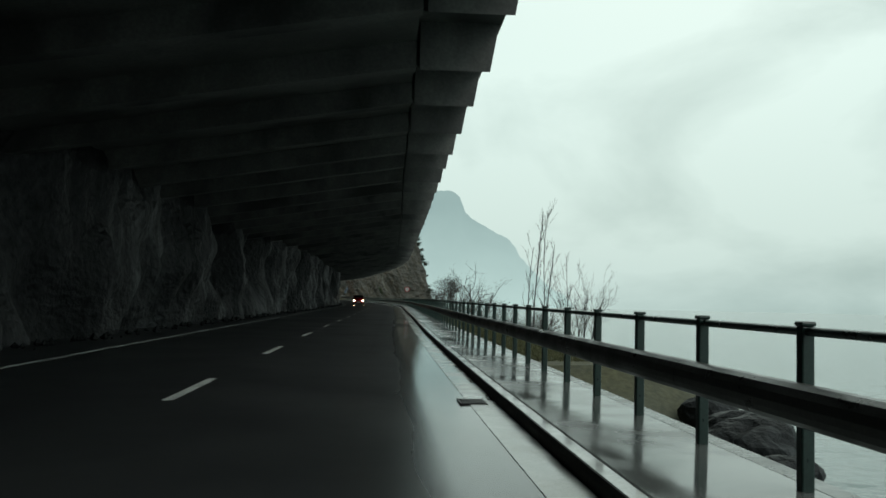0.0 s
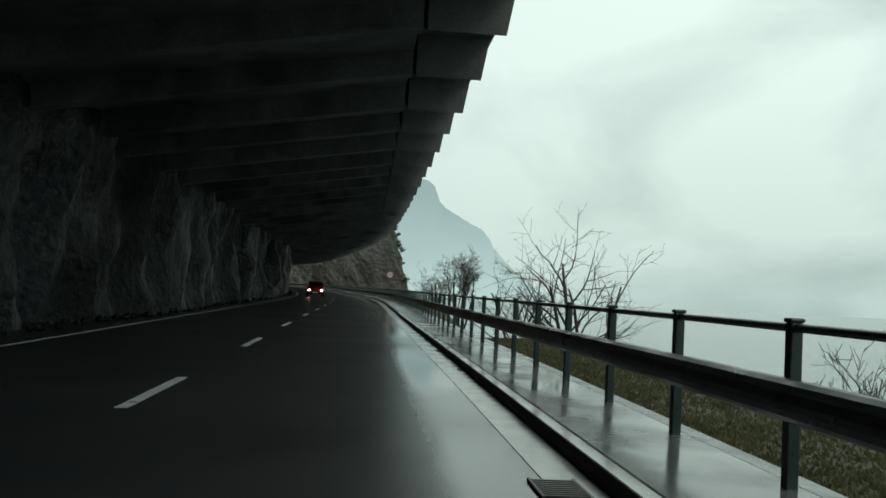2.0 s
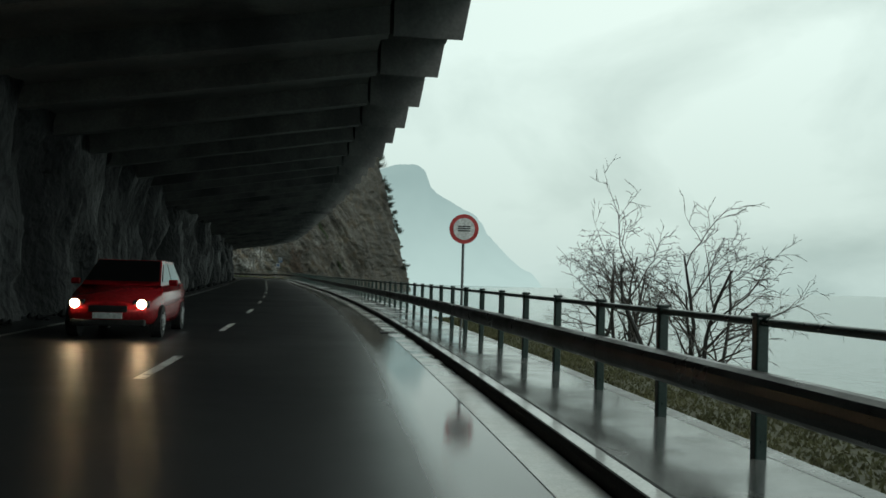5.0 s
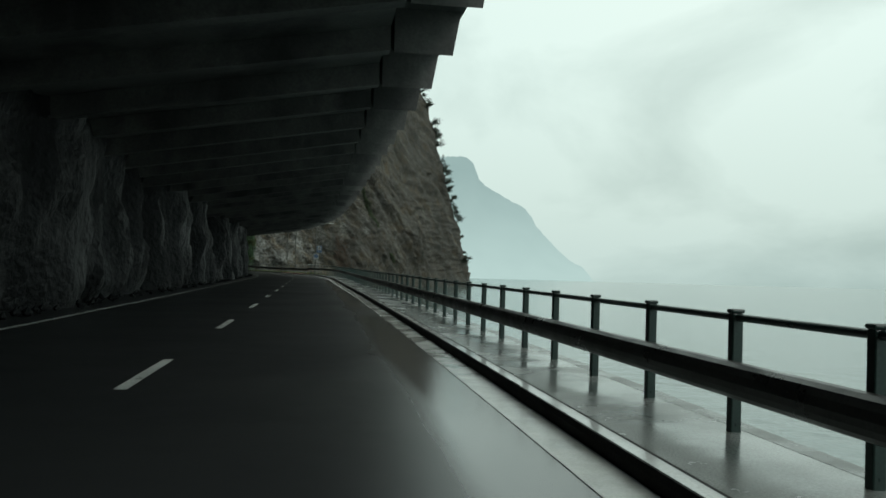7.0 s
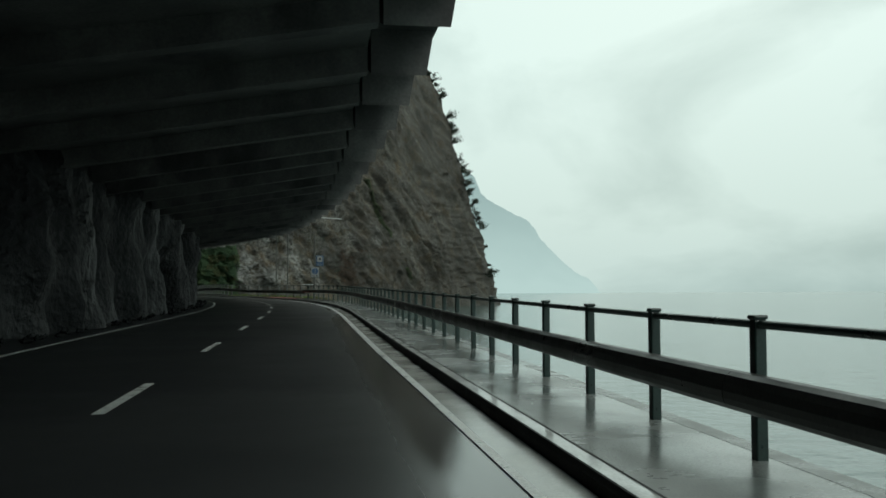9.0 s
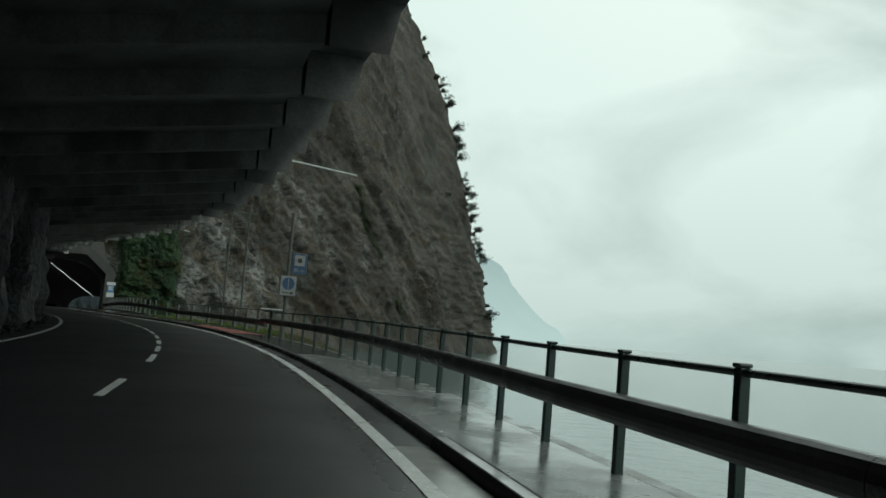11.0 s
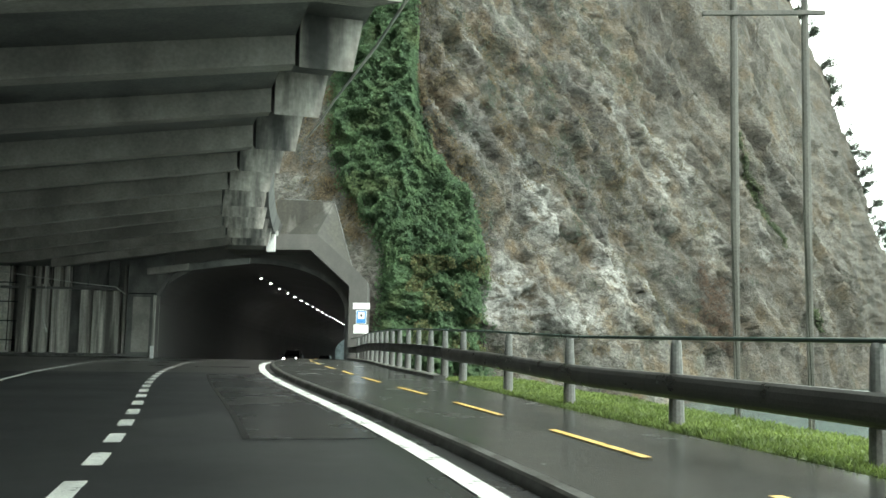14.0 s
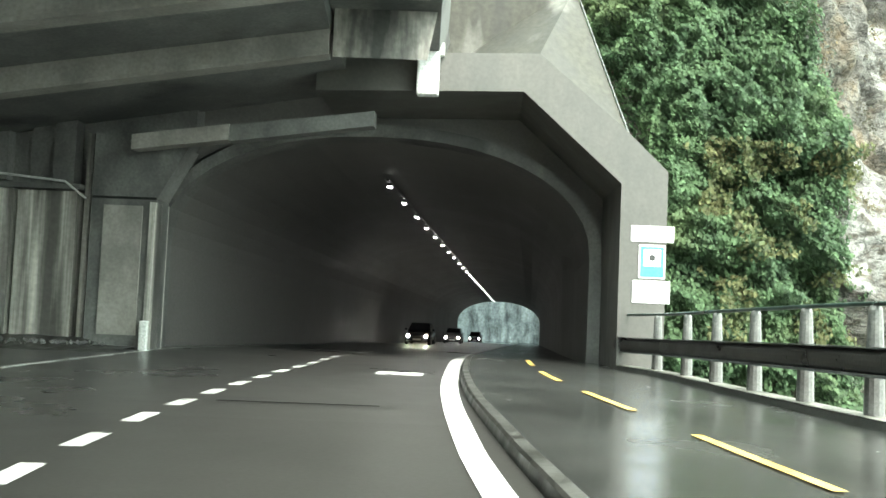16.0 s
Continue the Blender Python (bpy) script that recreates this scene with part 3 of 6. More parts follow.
structure(loft("edge_beam", steps(-200, S_PORTAL, 2.0), lambda s: [(path_edge(s) - 0.10, -3.5), (path_edge(s) - 0.10, 0.1035 - low_edge(s)), (path_edge(s) + 0.08, 0.1035 - low_edge(s)), (path_edge(s) + 0.11, 0.08 - low_edge(s)), (path_edge(s) + 0.11, -3.5)], EDGE, True), "dark concrete edge beam along the outer side of the path", "wall")


# markings
def stripe(s0, s1, o0, o1, material, z=0.006, parent=road, name="marking_stripe"):
    n = max(2, int((s1 - s0) / 1.0) + 1)
    f = lambda o, s: o(s) if callable(o) else o
    return loft(name, list(np.linspace(s0, s1, n)), lambda s: [(f(o0, s), z), (f(o1, s), z)], material, parent=parent)


for k in range(-14, 29):
    s = -8.65 + 9 * k
    stripe(s, s + 3, -0.07, 0.07, PAINT, name="centre_dash")
for s in np.arange(251.3, 275, 4.6):
    stripe(s, s + 3.1, 0.0, 0.14, PAINT, name="centre_dash")
s = 278.5
while s < 346:
    step = lerp(s, (305, 330), (1.95, 1.5))
    stripe(s, s + 0.5 * step, lambda q: lerp(q, (315, 330, 342), (-0.10, 0.03, 0.5)), lambda q: lerp(q, (315, 330, 342), (0.10, 0.23, 0.7)), PAINT, name="centre_dash")
    s += step
for s in np.arange(350, 440, 9.0):
    stripe(s, s + 3, 0.4, 0.54, PAINT, name="centre_dash")
stripe(-200, 600, -3.78, -3.63, PAINT, name="edge_line")
stripe(168, 240, lambda s: lane_edge(s) - lerp(s, (168, 185, 207, 240), (0.0, 0.03, 0.12, 0.16)), lambda s: lane_edge(s) + 0.008, PAINT, z=0.011, name="edge_line")
stripe(240, 600, lambda s: lerp(s, (240, 250, 285, 300, 330, 341), (3.30, 3.26, 3.28, 3.33, 3.33, 3.50)), lambda s: lerp(s, (240, 250, 285, 300, 330, 341), (3.47, 3.46, 3.48, 3.58, 3.58, 3.80)), PAINT, z=0.011, name="edge_line")
for s in np.arange(279.6, 345, 4.87):
    stripe(s, s + 2.7, lambda q: lerp(q, (280, 300, 322, 340), (5.35, 5.45, 5.95, 5.35)), lambda q: lerp(q, (280, 300, 322, 340), (5.47, 5.57, 6.07, 5.47)), YELLOW, 0.128, pavement, "yellow_dash")
stripe(276, 288.4, lambda q: 4.12, lambda q: lerp(q, (276, 288.4), (5.75, 5.12)), RED, 0.126, pavement, "red_patch")

# mended asphalt with dark seams before the portal
PATCH = shader("newer_wet_asphalt", (0.022, 0.023, 0.024), (0.029, 0.030, 0.030), rough=(0.24, 0.30), scale=0.4, fine=25, bump=0.0, dist=0.005)
stripe(302, 320.4, 1.62, 3.2, PATCH, 0.009, name="asphalt_patch")
stripe(302, 320.4, 1.53, 1.62, KERB_DARK, 0.0105, name="asphalt_seam")
stripe(320.4, 320.55, 1.53, 3.2, KERB_DARK, 0.0105, name="asphalt_seam")
stripe(333.6, 333.7, 0.6, 2.6, KERB_DARK, 0.0105, name="asphalt_seam")
stripe(327.0, 327.5, 0.9, 3.0, PATCH, 0.009, name="asphalt_patch")
stripe(339.6, 340.4, 2.2, 3.1, PAINT, 0.006, name="white_bar")

# drain grates in the gutter
for s in (-8.4, 33.3, 80.1, 118.0):
    bm = bmesh.new()
    for i in range(9):
        box(bm, -0.15, -0.24 + i * 0.06 - 0.014, 0.0, 0.15, -0.24 + i * 0.06 + 0.014, 0.016)
    box(bm, -0.17, -0.29, 0.0, -0.15, 0.29, 0.018)
    box(bm, 0.15, -0.29, 0.0, 0.17, 0.29, 0.018)
    g = part("drain_grate", bm, BLACK)
    g.matrix_basis = on_road(s, kerb_line(s) - 0.31, 0.004)
    tagged(g, "black cast-iron drain grate set in the gutter", "grate", "gutter grates")

# rock wall on the left
def rock_profile(s0, s1, ds, name, label):
    zs = [-0.6, -0.1, 0.15] + list(np.arange(0.5, 7.6, 0.33))
    v, f = [], []
    ss = steps(s0, s1, ds)
    for s in ss:
        for z in zs:
            q = Vector((s * 0.42, 0, z * 0.10))
            flute = abs(noise.noise(q * 0.8 + Vector((3.1, 7.7, 0)))) * 1.55 + 0.35 * abs(noise.noise(q * 2.7 + Vector((0, 1.7, 0))))
            lump = 0.55 * fractal((s * 0.12, 3.3, z * 0.22), 4) + 0.3 * fractal((s * 0.9, 9.1, z * 0.6), 4)
            hole = 4.5 * max(0.0, noise.noise(Vector((s * 0.17, 21.0, z * 0.12))) - 0.12)
            v.append(P(s, wall_left(s) + 0.45 - flute * 0.95 + lump * 0.9 - min(hole, 2.4), z))
    n = len(zs)
    for i in range(len(ss) - 1):
        for j in range(n - 1):
            a = i * n + j
            f.append((a, a + 1, a + n + 1, a + n))
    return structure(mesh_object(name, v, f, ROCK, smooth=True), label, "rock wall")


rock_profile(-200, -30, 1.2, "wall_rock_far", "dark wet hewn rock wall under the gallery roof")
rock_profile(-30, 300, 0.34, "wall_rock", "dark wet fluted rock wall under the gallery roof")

# rubble along the foot of the rock
verts, faces = [], []
rng = random.Random(5)
for i in range(900):
    s = rng.uniform(-30, 294)
    r = rng.uniform(0.04, 0.16)
    c = P(s, wall_left(s) + rng.uniform(0.1, 0.8), r * 0.4)
    k = len(verts)
    for dx, dy, dz in ((1, 0, 0), (0, 1, 0), (-1, 0, 0), (0, -1, 0), (0, 0, 1), (0, 0, -1)):
        verts.append(c + Vector((dx, dy, dz)) * r * rng.uniform(0.6, 1.2))
    faces += [(k + a, k + b, k + c2) for a, b, c2 in ((0, 1, 4), (1, 2, 4), (2, 3, 4), (3, 0, 4), (1, 0, 5), (2, 1, 5), (3, 2, 5), (0, 3, 5))]
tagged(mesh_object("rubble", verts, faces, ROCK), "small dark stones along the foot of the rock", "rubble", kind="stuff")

# gallery roof: slab, cross beams and end blocks in one mesh
verts, faces = [], []


def roof_prism(s0, s1, quad0, quad1):
    """A prism between two cross profiles of (o, z)."""
    k = len(verts)
    n = len(quad0)
    verts.extend(P(s0, o, z) for o, z in quad0)
    verts.extend(P(s1, o, z) for o, z in quad1)
    for j in range(n):
        a, b = k + j, k + (j + 1) % n
        faces.append((a, b, b + n, a + n))
    faces.append(tuple(k + j for j in range(n))[::-1])
    faces.append(tuple(k + n + j for j in range(n)))


BEAMS = list(np.arange(2.7 - 3.75 * 50, S_PORTAL - 1.5, 3.75))
left_end = lambda s: wall_left(s) - 1.5
DEEP = 0.54
block_faces = set()


def under(s, lo, hi, end=None):
    """A cross profile that falls towards the hill, from lo to hi over the beam line."""
    a, k, e = notch(s) - 0.05, notch(s) - 10.0, left_end(s) if end is None else end
    k = max(k, e + 0.1)
    f = 0.16 * (a - k)
    return [(e, BEAM_Z + lo - f), (k, BEAM_Z + lo - f), (a, BEAM_Z + lo), (a, BEAM_Z + hi), (k, BEAM_Z + hi - f), (e, BEAM_Z + hi - f)]


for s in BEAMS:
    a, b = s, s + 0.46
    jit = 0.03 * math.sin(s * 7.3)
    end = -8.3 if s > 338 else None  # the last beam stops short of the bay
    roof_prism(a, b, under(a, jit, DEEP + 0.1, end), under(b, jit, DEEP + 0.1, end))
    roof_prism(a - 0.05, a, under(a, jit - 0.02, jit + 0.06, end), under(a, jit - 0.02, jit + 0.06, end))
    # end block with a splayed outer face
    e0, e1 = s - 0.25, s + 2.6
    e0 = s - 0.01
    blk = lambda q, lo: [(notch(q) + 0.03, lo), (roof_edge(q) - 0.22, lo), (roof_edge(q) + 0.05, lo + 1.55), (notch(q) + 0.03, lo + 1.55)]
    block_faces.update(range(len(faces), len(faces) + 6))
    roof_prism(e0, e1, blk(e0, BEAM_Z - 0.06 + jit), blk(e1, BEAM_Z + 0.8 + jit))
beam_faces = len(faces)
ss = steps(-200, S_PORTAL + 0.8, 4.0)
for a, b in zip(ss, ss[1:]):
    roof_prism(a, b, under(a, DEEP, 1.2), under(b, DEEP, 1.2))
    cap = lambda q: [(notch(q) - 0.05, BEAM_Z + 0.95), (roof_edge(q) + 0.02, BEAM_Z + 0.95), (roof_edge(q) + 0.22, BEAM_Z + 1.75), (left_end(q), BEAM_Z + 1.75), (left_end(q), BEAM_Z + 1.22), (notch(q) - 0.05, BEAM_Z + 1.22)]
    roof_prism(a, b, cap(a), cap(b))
roof = structure(mesh_object("ceiling", verts, faces, [CONCRETE, PALECONC, STAINED]), "dark stained concrete gallery roof, deep cross beams and edge blocks coloured paler where lit", "ceiling")
# light put into the colour: beams and blocks past 283 paler than their slab
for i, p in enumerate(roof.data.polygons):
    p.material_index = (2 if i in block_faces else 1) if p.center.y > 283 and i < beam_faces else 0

# added wall behind the start, never seen; keeps daylight out of the gallery
mesh_object("light_block_back", [P(-199, -14, -1), P(-199, 14, -1), P(-199, 14, 12), P(-199, -14, 12), P(-199.5, -14, -1), P(-199.5, 14, -1), P(-199.5, 14, 12), P(-199.5, -14, 12)],
            [(0, 1, 2, 3), (7, 6, 5, 4), (0, 4, 5, 1), (1, 5, 6, 2), (2, 6, 7, 3), (3, 7, 4, 0)], CONCRETE)
structure(bpy.data.objects["light_block_back"], "added unseen wall that keeps daylight out of the gallery", "wall")

# hillside above the gallery: unseen, added to close the place and block light
v, f = [], []
ss = steps(-200, 352, 4.0)
prof = [(2.6, 8.0), (1.0, 9.0), (-4, 13), (-10, 24), (-18, 40), (-30, 60), (-60, 85), (-100, 110)]
for s in ss:
    for j, (o, z) in enumerate(prof):
        w = 0 if j == 0 else 1
        v.append(P(s, o + w * 2.0 * fractal((s * 0.05, o * 0.05, 1.0), 4), z + w * 3.0 * fractal((s * 0.04, o * 0.06, 4.0), 4) if j else z))
n = len(prof)
for i in range(len(ss) - 1):
    for j in range(n - 1):
        a = i * n + j
        f.append((a, a + n, a + n + 1, a + 1))
structure(mesh_object("hillside", v, f, CLIFF), "steep rocky hillside above the gallery roof", "hillside")

# shore below the path
v, f = [], []
ss = steps(-200, 346, 1.5)


def shore(s):
    e = path_edge(s) + 0.09
    bank = lerp(s, (-8, -2, 52, 60, 82, 88, 126, 134, 262, 270, 318, 322), (0, 1, 1, 0, 0, 1, 1, 0, 0, 1, 1, 0))
    wide = lerp(s, (60, 82, 110, 270, 290), (3.6, 2.4, 2.4, 2.0, 3.4))
    top = lerp(s, (270, 280, 316, 320), (0.02, 0.09, 0.09, 0.02)) * bank - 3.2 * (1 - bank)
    return [(e, -3.6), (e + 0.02, top), (e + 0.02 + wide * 0.6 * max(bank, 0.15), top + 0.04), (e + 0.3 + wide * max(bank, 0.3), top - 0.5), (e + 5.5, -3.4), (e + 8, -8), (e + 11, -15), (e + 16, -26)]


def shore_line(s):
    """The bank's uneven cross-section at s."""
    out = []
    for j, (o, z) in enumerate(shore(s)):
        a = (0, 0, 0.1, 0.25, 0.7, 1.2, 1.5, 1.0)[j]
        out.append((o + a * noise.noise(Vector((s * 0.3, j * 3.1, 0.5))), z + a * 0.6 * noise.noise(Vector((s * 0.35, j * 2.3, 8.5)))))
    return out


for s in ss:
    v += [P(s, o, z) for o, z in shore_line(s)]
n = 8
for i in range(len(ss) - 1):
    for j in range(n - 1):
        a = i * n + j
        f.append((a, a + 1, a + n + 1, a + n))
ground = structure(mesh_object("ground", v, f, [SOIL, TURF, ROCK]), "brown grassy bank falling to the lake", "ground")
for i, p in enumerate(ground.data.polygons):
    s = ss[i // 7]
    p.material_index = 2 if i % 7 > 3 else (1 if 276 < s < 322 else 0)

# the road climbs away from the water, which therefore falls slowly off against it
v, f = [], []
for y, z in ((-1500, -2.0), (0, -2.0), (150, -2.6), (462, -4.6), (3400, LAKE_Z - 3)):
    v += [(-4500, y, z), (4500, y, z)]
for i in range(4):
    f.append((2 * i, 2 * i + 1, 2 * i + 3, 2 * i + 2))
structure(mesh_object("water", v, f, WATER), "grey rippled lake below the road", "lake")
# solid land under the hill, from the road away to the horizon
v, f = [], []
for s in steps(-200, 344, 8.0) + steps(352, 700, 24.0):
    z = -1.3 if s < 345 else -6 - 0.05 * (s - 352)
    p = P(s, 3.5 if s < 345 else 0.0)
    v += [(p.x, p.y, z), (p.x - 60, p.y + 4, z), (p.x - 900, p.y + (60 if s > 300 else 0), z), (-4500, p.y * 1.5, z)]
for i in range(len(v) // 4 - 1):
    for j in range(3):
        a = i * 4 + j
        f.append((a, a + 1, a + 5, a + 4))
structure(mesh_object("land", v, f, CLIFF), "rocky land behind the road", "hillside")

# ---- tunnel and its portal ----
T_LEFT, T_RIGHT, T_TOP, T_SPRING = -4.35, 6.92, 5.75, 2.75


def arch(grow=0.0, base=-0.1, sides=22):
    """The tunnel's inner outline, from its left foot over the crown to its right foot."""
    c, w = (T_LEFT + T_RIGHT) / 2, (T_RIGHT - T_LEFT) / 2 + grow
    out = [(c - w, base)]
    for k in range(sides + 1):
        a = math.pi - math.pi * k / sides
        e = 0.92
        x = math.copysign(abs(math.cos(a)) ** e, math.cos(a))
        out.append((c + w * x, T_SPRING + (T_TOP + grow - T_SPRING) * abs(math.sin(a)) ** e))
    return out + [(c + w, base)]


structure(loft("tunnel_lining", steps(S_PORTAL + 2.4, S_EXIT, 4.0), lambda s: arch(), LINING), "dark concrete lining of the road tunnel", "tunnel")
# added outer skin, never seen, keeps daylight out
structure(loft("tunnel_shell", steps(S_PORTAL + 2.5, S_EXIT, 8.0), lambda s: arch(0.6, -0.3), CONCRETE), "added unseen outer skin of the tunnel that blocks daylight", "tunnel")
# pale ring at the mouth
v, f = [], []
inner, outer = arch(0.02), arch(0.34)
for s in (S_PORTAL + 1.6, S_PORTAL + 2.4):
    for ring in (inner, outer):
        v += [P(s, o, z) for o, z in ring]
n = len(inner)
for j in range(n - 1):
    for a, b in ((0, n), (2 * n, 0), (n, 3 * n)):
        f.append((a + j, a + j + 1, b + j + 1, b + j))
structure(mesh_object("tunnel_ring", v, f, CONCRETE), "dark concrete ring round the tunnel mouth", "portal")

# portal head: a chamfered frame on the lake side
portal = empty("tunnel_portal", on_road(S_PORTAL, -0.2), "grey concrete tunnel portal with a chamfered frame", "portal", kind="structure")


def slab_local(name, outline, depth, material, label="", y0=0.0, parent=portal):
    """An upright slab: its outline in (o, z) of the portal's plane, thickened along the road."""
    n = len(outline)
    v = [(o, y0, z) for o, z in outline] + [(o, y0 + depth, z) for o, z in outline]
    f = [tuple(range(n)), tuple(range(2 * n - 1, n - 1, -1))]
    f += [(j, j + n, (j + 1) % n + n, (j + 1) % n) for j in range(n)]
    return mesh_object(name, v, f, material, parent, label)


frame_out = [(8.52, -0.3), (8.52, 4.62), (7.55, 5.55), (5.55, 7.25), (0.4, 7.15)]
slab_local("head_frame", frame_out + [(0.4, 6.25), (5.2, 6.36), (7.48, 4.32), (7.48, -0.3)], 3.2, PORTAL, "chamfered grey concrete frame", y0=-1.4)
# back wall with the round-cornered opening, behind the frame
ring = arch(0.32)
slab_local("head_wall", [(8.5, -0.3), (8.5, 4.6), (5.6, 7.2), (-5.0, 7.2), (-5.0, -0.3)] + ring, 9.0, LINING, "dark concrete wall round the tunnel mouth", y0=1.82)
front = [(3.0, 0.30, 7.1), (5.5, -1.36, 7.18), (7.58, -1.36, 5.45), (6.40, 0.22, 9.36), (3.0, 0.30, 9.45)]
v = front + [(x, y + 0.7, z) for x, y, z in front]
f = [(3, 4, 0), (3, 0, 1), (3, 1, 2), (9, 8, 5), (6, 8, 5), (7, 8, 6)] + [(j, j + 5, (j + 1) % 5 + 5, (j + 1) % 5) for j in range(5)]
mesh_object("wing_wall", v, f, WING, portal, "tall stained concrete wing wall above the portal")
bm = bmesh.new()
tube(bm, [(7.60, -1.37, 5.50), (6.42, 0.2, 9.4), (3.4, 0.3, 9.5)], 0.016, 6)
part("handrail_wire", bm, GALV, portal)
# ledge and bracket at the crown
slab_local("ledge", [(-3.95, 4.74), (-1.65, 5.05), (-1.65, 5.42), (-3.95, 5.10)], 0.45, PALECONC, "paler concrete lintel end", y0=-1.2)
slab_local("lintel", [(-1.65, 5.02), (1.75, 5.50), (1.75, 5.85), (-1.65, 5.40)], 0.45, CONCRETE, y0=-1.15)
bm = bmesh.new()
box(bm, 2.75, -1.75, 6.15, 3.25, -1.42, 7.15, 0.04)
part("white_bracket", bm, WHITE, portal, "white painted end plate of the last beam")
bm = bmesh.new()
for i in range(10):
    a = i / 9
    z0 = 7.1 + 2.2 * a
    box(bm, 3.05 - 0.55 * math.sin(a * 2.4), -1.6 - 2.4 * a, z0, 3.35 - 0.55 * math.sin(a * 2.4), -1.32 - 2.4 * a, z0 + 0.28)
part("flashing", bm, PALEPIPE, portal, "curved pale metal flashing at the roof edge")

# left end wall of the wide bay beside the portal
WALLSTREAK = shader("lime_streaked_wall", (0.12, 0.116, 0.105), (0.60, 0.58, 0.53), speck=(0.85, 1.12), rough=(0.6, 0.9), scale=4.0, fine=9, bump=0.3, dist=0.02, streak=1.065, c3=(0.09, 0.087, 0.079))
# pale panels, brightened in the colour for light missing in the bay
PALEPANEL = shader("brightened_pale_wall", (0.48, 0.465, 0.43), (0.78, 0.76, 0.71), rough=(0.6, 0.9), scale=3.0, fine=9, bump=0.2, dist=0.01, streak=1.05)
endwall = empty("end_wall", on_road(S_PORTAL + 0.4, 0), "streaked concrete end wall with pilasters and panels", "wall", kind="structure")
# shade of the voids is in the darker concrete of face and recesses
slab_local("wall_face", [(-17.5, -0.3), (-17.5, 8.6), (-3.2, 8.6), (-3.2, 5.3), (-4.2, 4.1), (-4.3, 3.6), (-4.3, -0.3)], 0.6, CONCRETE, parent=endwall, y0=0.15)


def panel(name, o0, o1, z0, z1, d, material, label="", top_cut=0.0):
    """A proud panel of the end wall, its top corner on the tunnel side cut off."""
    out = [(o0, z0), (o1, z0), (o1, z1 - top_cut), (o1 - top_cut, z1), (o0, z1)] if top_cut else [(o0, z0), (o1, z0), (o1, z1), (o0, z1)]
    return slab_local(name, out, d + 0.2, material, label, y0=-d, parent=endwall)


# lower panels up to the ledge, upper panels and slim pilasters on to the beams
for o0, o1, z0, z1, d in ((-14.3, -12.1, 0.2, 6.6, 0.25), (-11.55, -11.1, 0.2, 6.1, 0.7), (-10.62, -9.86, 0.15, 4.15, 0.55), (-9.72, -8.78, 0.2, 3.95, 0.5), (-8.14, -7.56, 0.15, 3.9, 0.42), (-7.46, -5.95, 0.2, 3.84, 0.36), (-15.4, -14.6, 0.2, 6.3, 0.9), (-16.6, -15.9, 0.2, 6.4, 0.5)):
    panel("lower_panel", o0, o1, z0, z1, d, PALEPANEL if o0 < -12 else WALLSTREAK)
for o0, o1, z0, z1, d in ((-8.74, -8.2, 0.15, 3.9, 0.2), (-7.3, -6.72, 4.05, 5.7, 0.12), (-6.64, -6.1, 4.05, 5.9, 0.3), (-8.7, -7.9, 4.1, 5.6, 0.16)):
    panel("recessed_panel", o0, o1, z0, z1, d, CONCRETE)
for o0, o1, z0, z1, d in ((-10.66, -10.36, 4.15, 6.3, 0.62), (-10.16, -9.92, 4.15, 6.3, 0.66), (-9.66, -9.34, 3.95, 6.2, 0.58), (-9.1, -8.86, 3.95, 5.2, 0.4), (-5.74, -5.58, 0.0, 5.3, 0.4)):
    panel("pilaster", o0, o1, z0, z1, d, WALLSTREAK)
slab_local("jamb", [(-5.42, 0.0), (-3.8, 0.0), (-3.8, 3.67), (-3.1, 4.95), (-5.42, 5.28)], 0.85, CONCRETE, y0=-0.7, parent=endwall)
panel("jamb_inset", -5.08, -4.12, 0.35, 3.5, 0.76, PALECONC, "paler inset panel")
panel("jamb_edge", -3.94, -3.8, 0.0, 3.6, 0.75, WALLSTREAK)
panel("jamb_groove", -5.42, -3.8, 3.66, 3.72, 0.72, KERB_DARK)
panel("slot", -5.56, -5.42, 0.0, 5.3, 0.02, KERB_DARK, "dark open joint")
panel("wall_ledge", -12.6, -5.75, 3.86, 3.99, 0.66, CONCRETE)
bm = bmesh.new()
tube(bm, [(-10.0, -0.75, 5.9), (-10.05, -0.75, 2.0), (-9.8, -0.8, 1.4)], 0.05, 6)
tube(bm, [(-10.0, -0.75, 5.9), (-9.3, -0.9, 6.1)], 0.05, 6)
part("downpipe", bm, PALEPIPE, endwall)
bm = bmesh.new()
tube(bm, [(-13.6, -0.85, 4.95), (-10.5, -0.85, 4.5), (-8.2, -0.75, 4.22), (-6.15, -0.65, 4.05), (-5.5, -0.85, 3.62)], 0.03, 5)
part("cable", bm, PALEPIPE, endwall)
bm = bmesh.new()
for i in range(6):
    z = 0.9 + i * 1.1
    tube(bm, [(-14.3, -0.3, z), (-11.5, -0.3, z)], 0.035, 4)
for i in range(5):
    tube(bm, [(-14.25 + i * 0.68, -0.3, 0.3), (-14.25 + i * 0.68, -0.3, 6.6)], 0.03, 4)
part("rockfall_mesh", bm, BLACK, endwall)
bm = bmesh.new()
box(bm, -3.96, -0.95, 0.0, -3.76, -0.82, 0.72, 0.02)
part("marker_post", bm, WHITE, endwall, "white reflective marker post")
rng = random.Random(31)
verts, faces = [], []
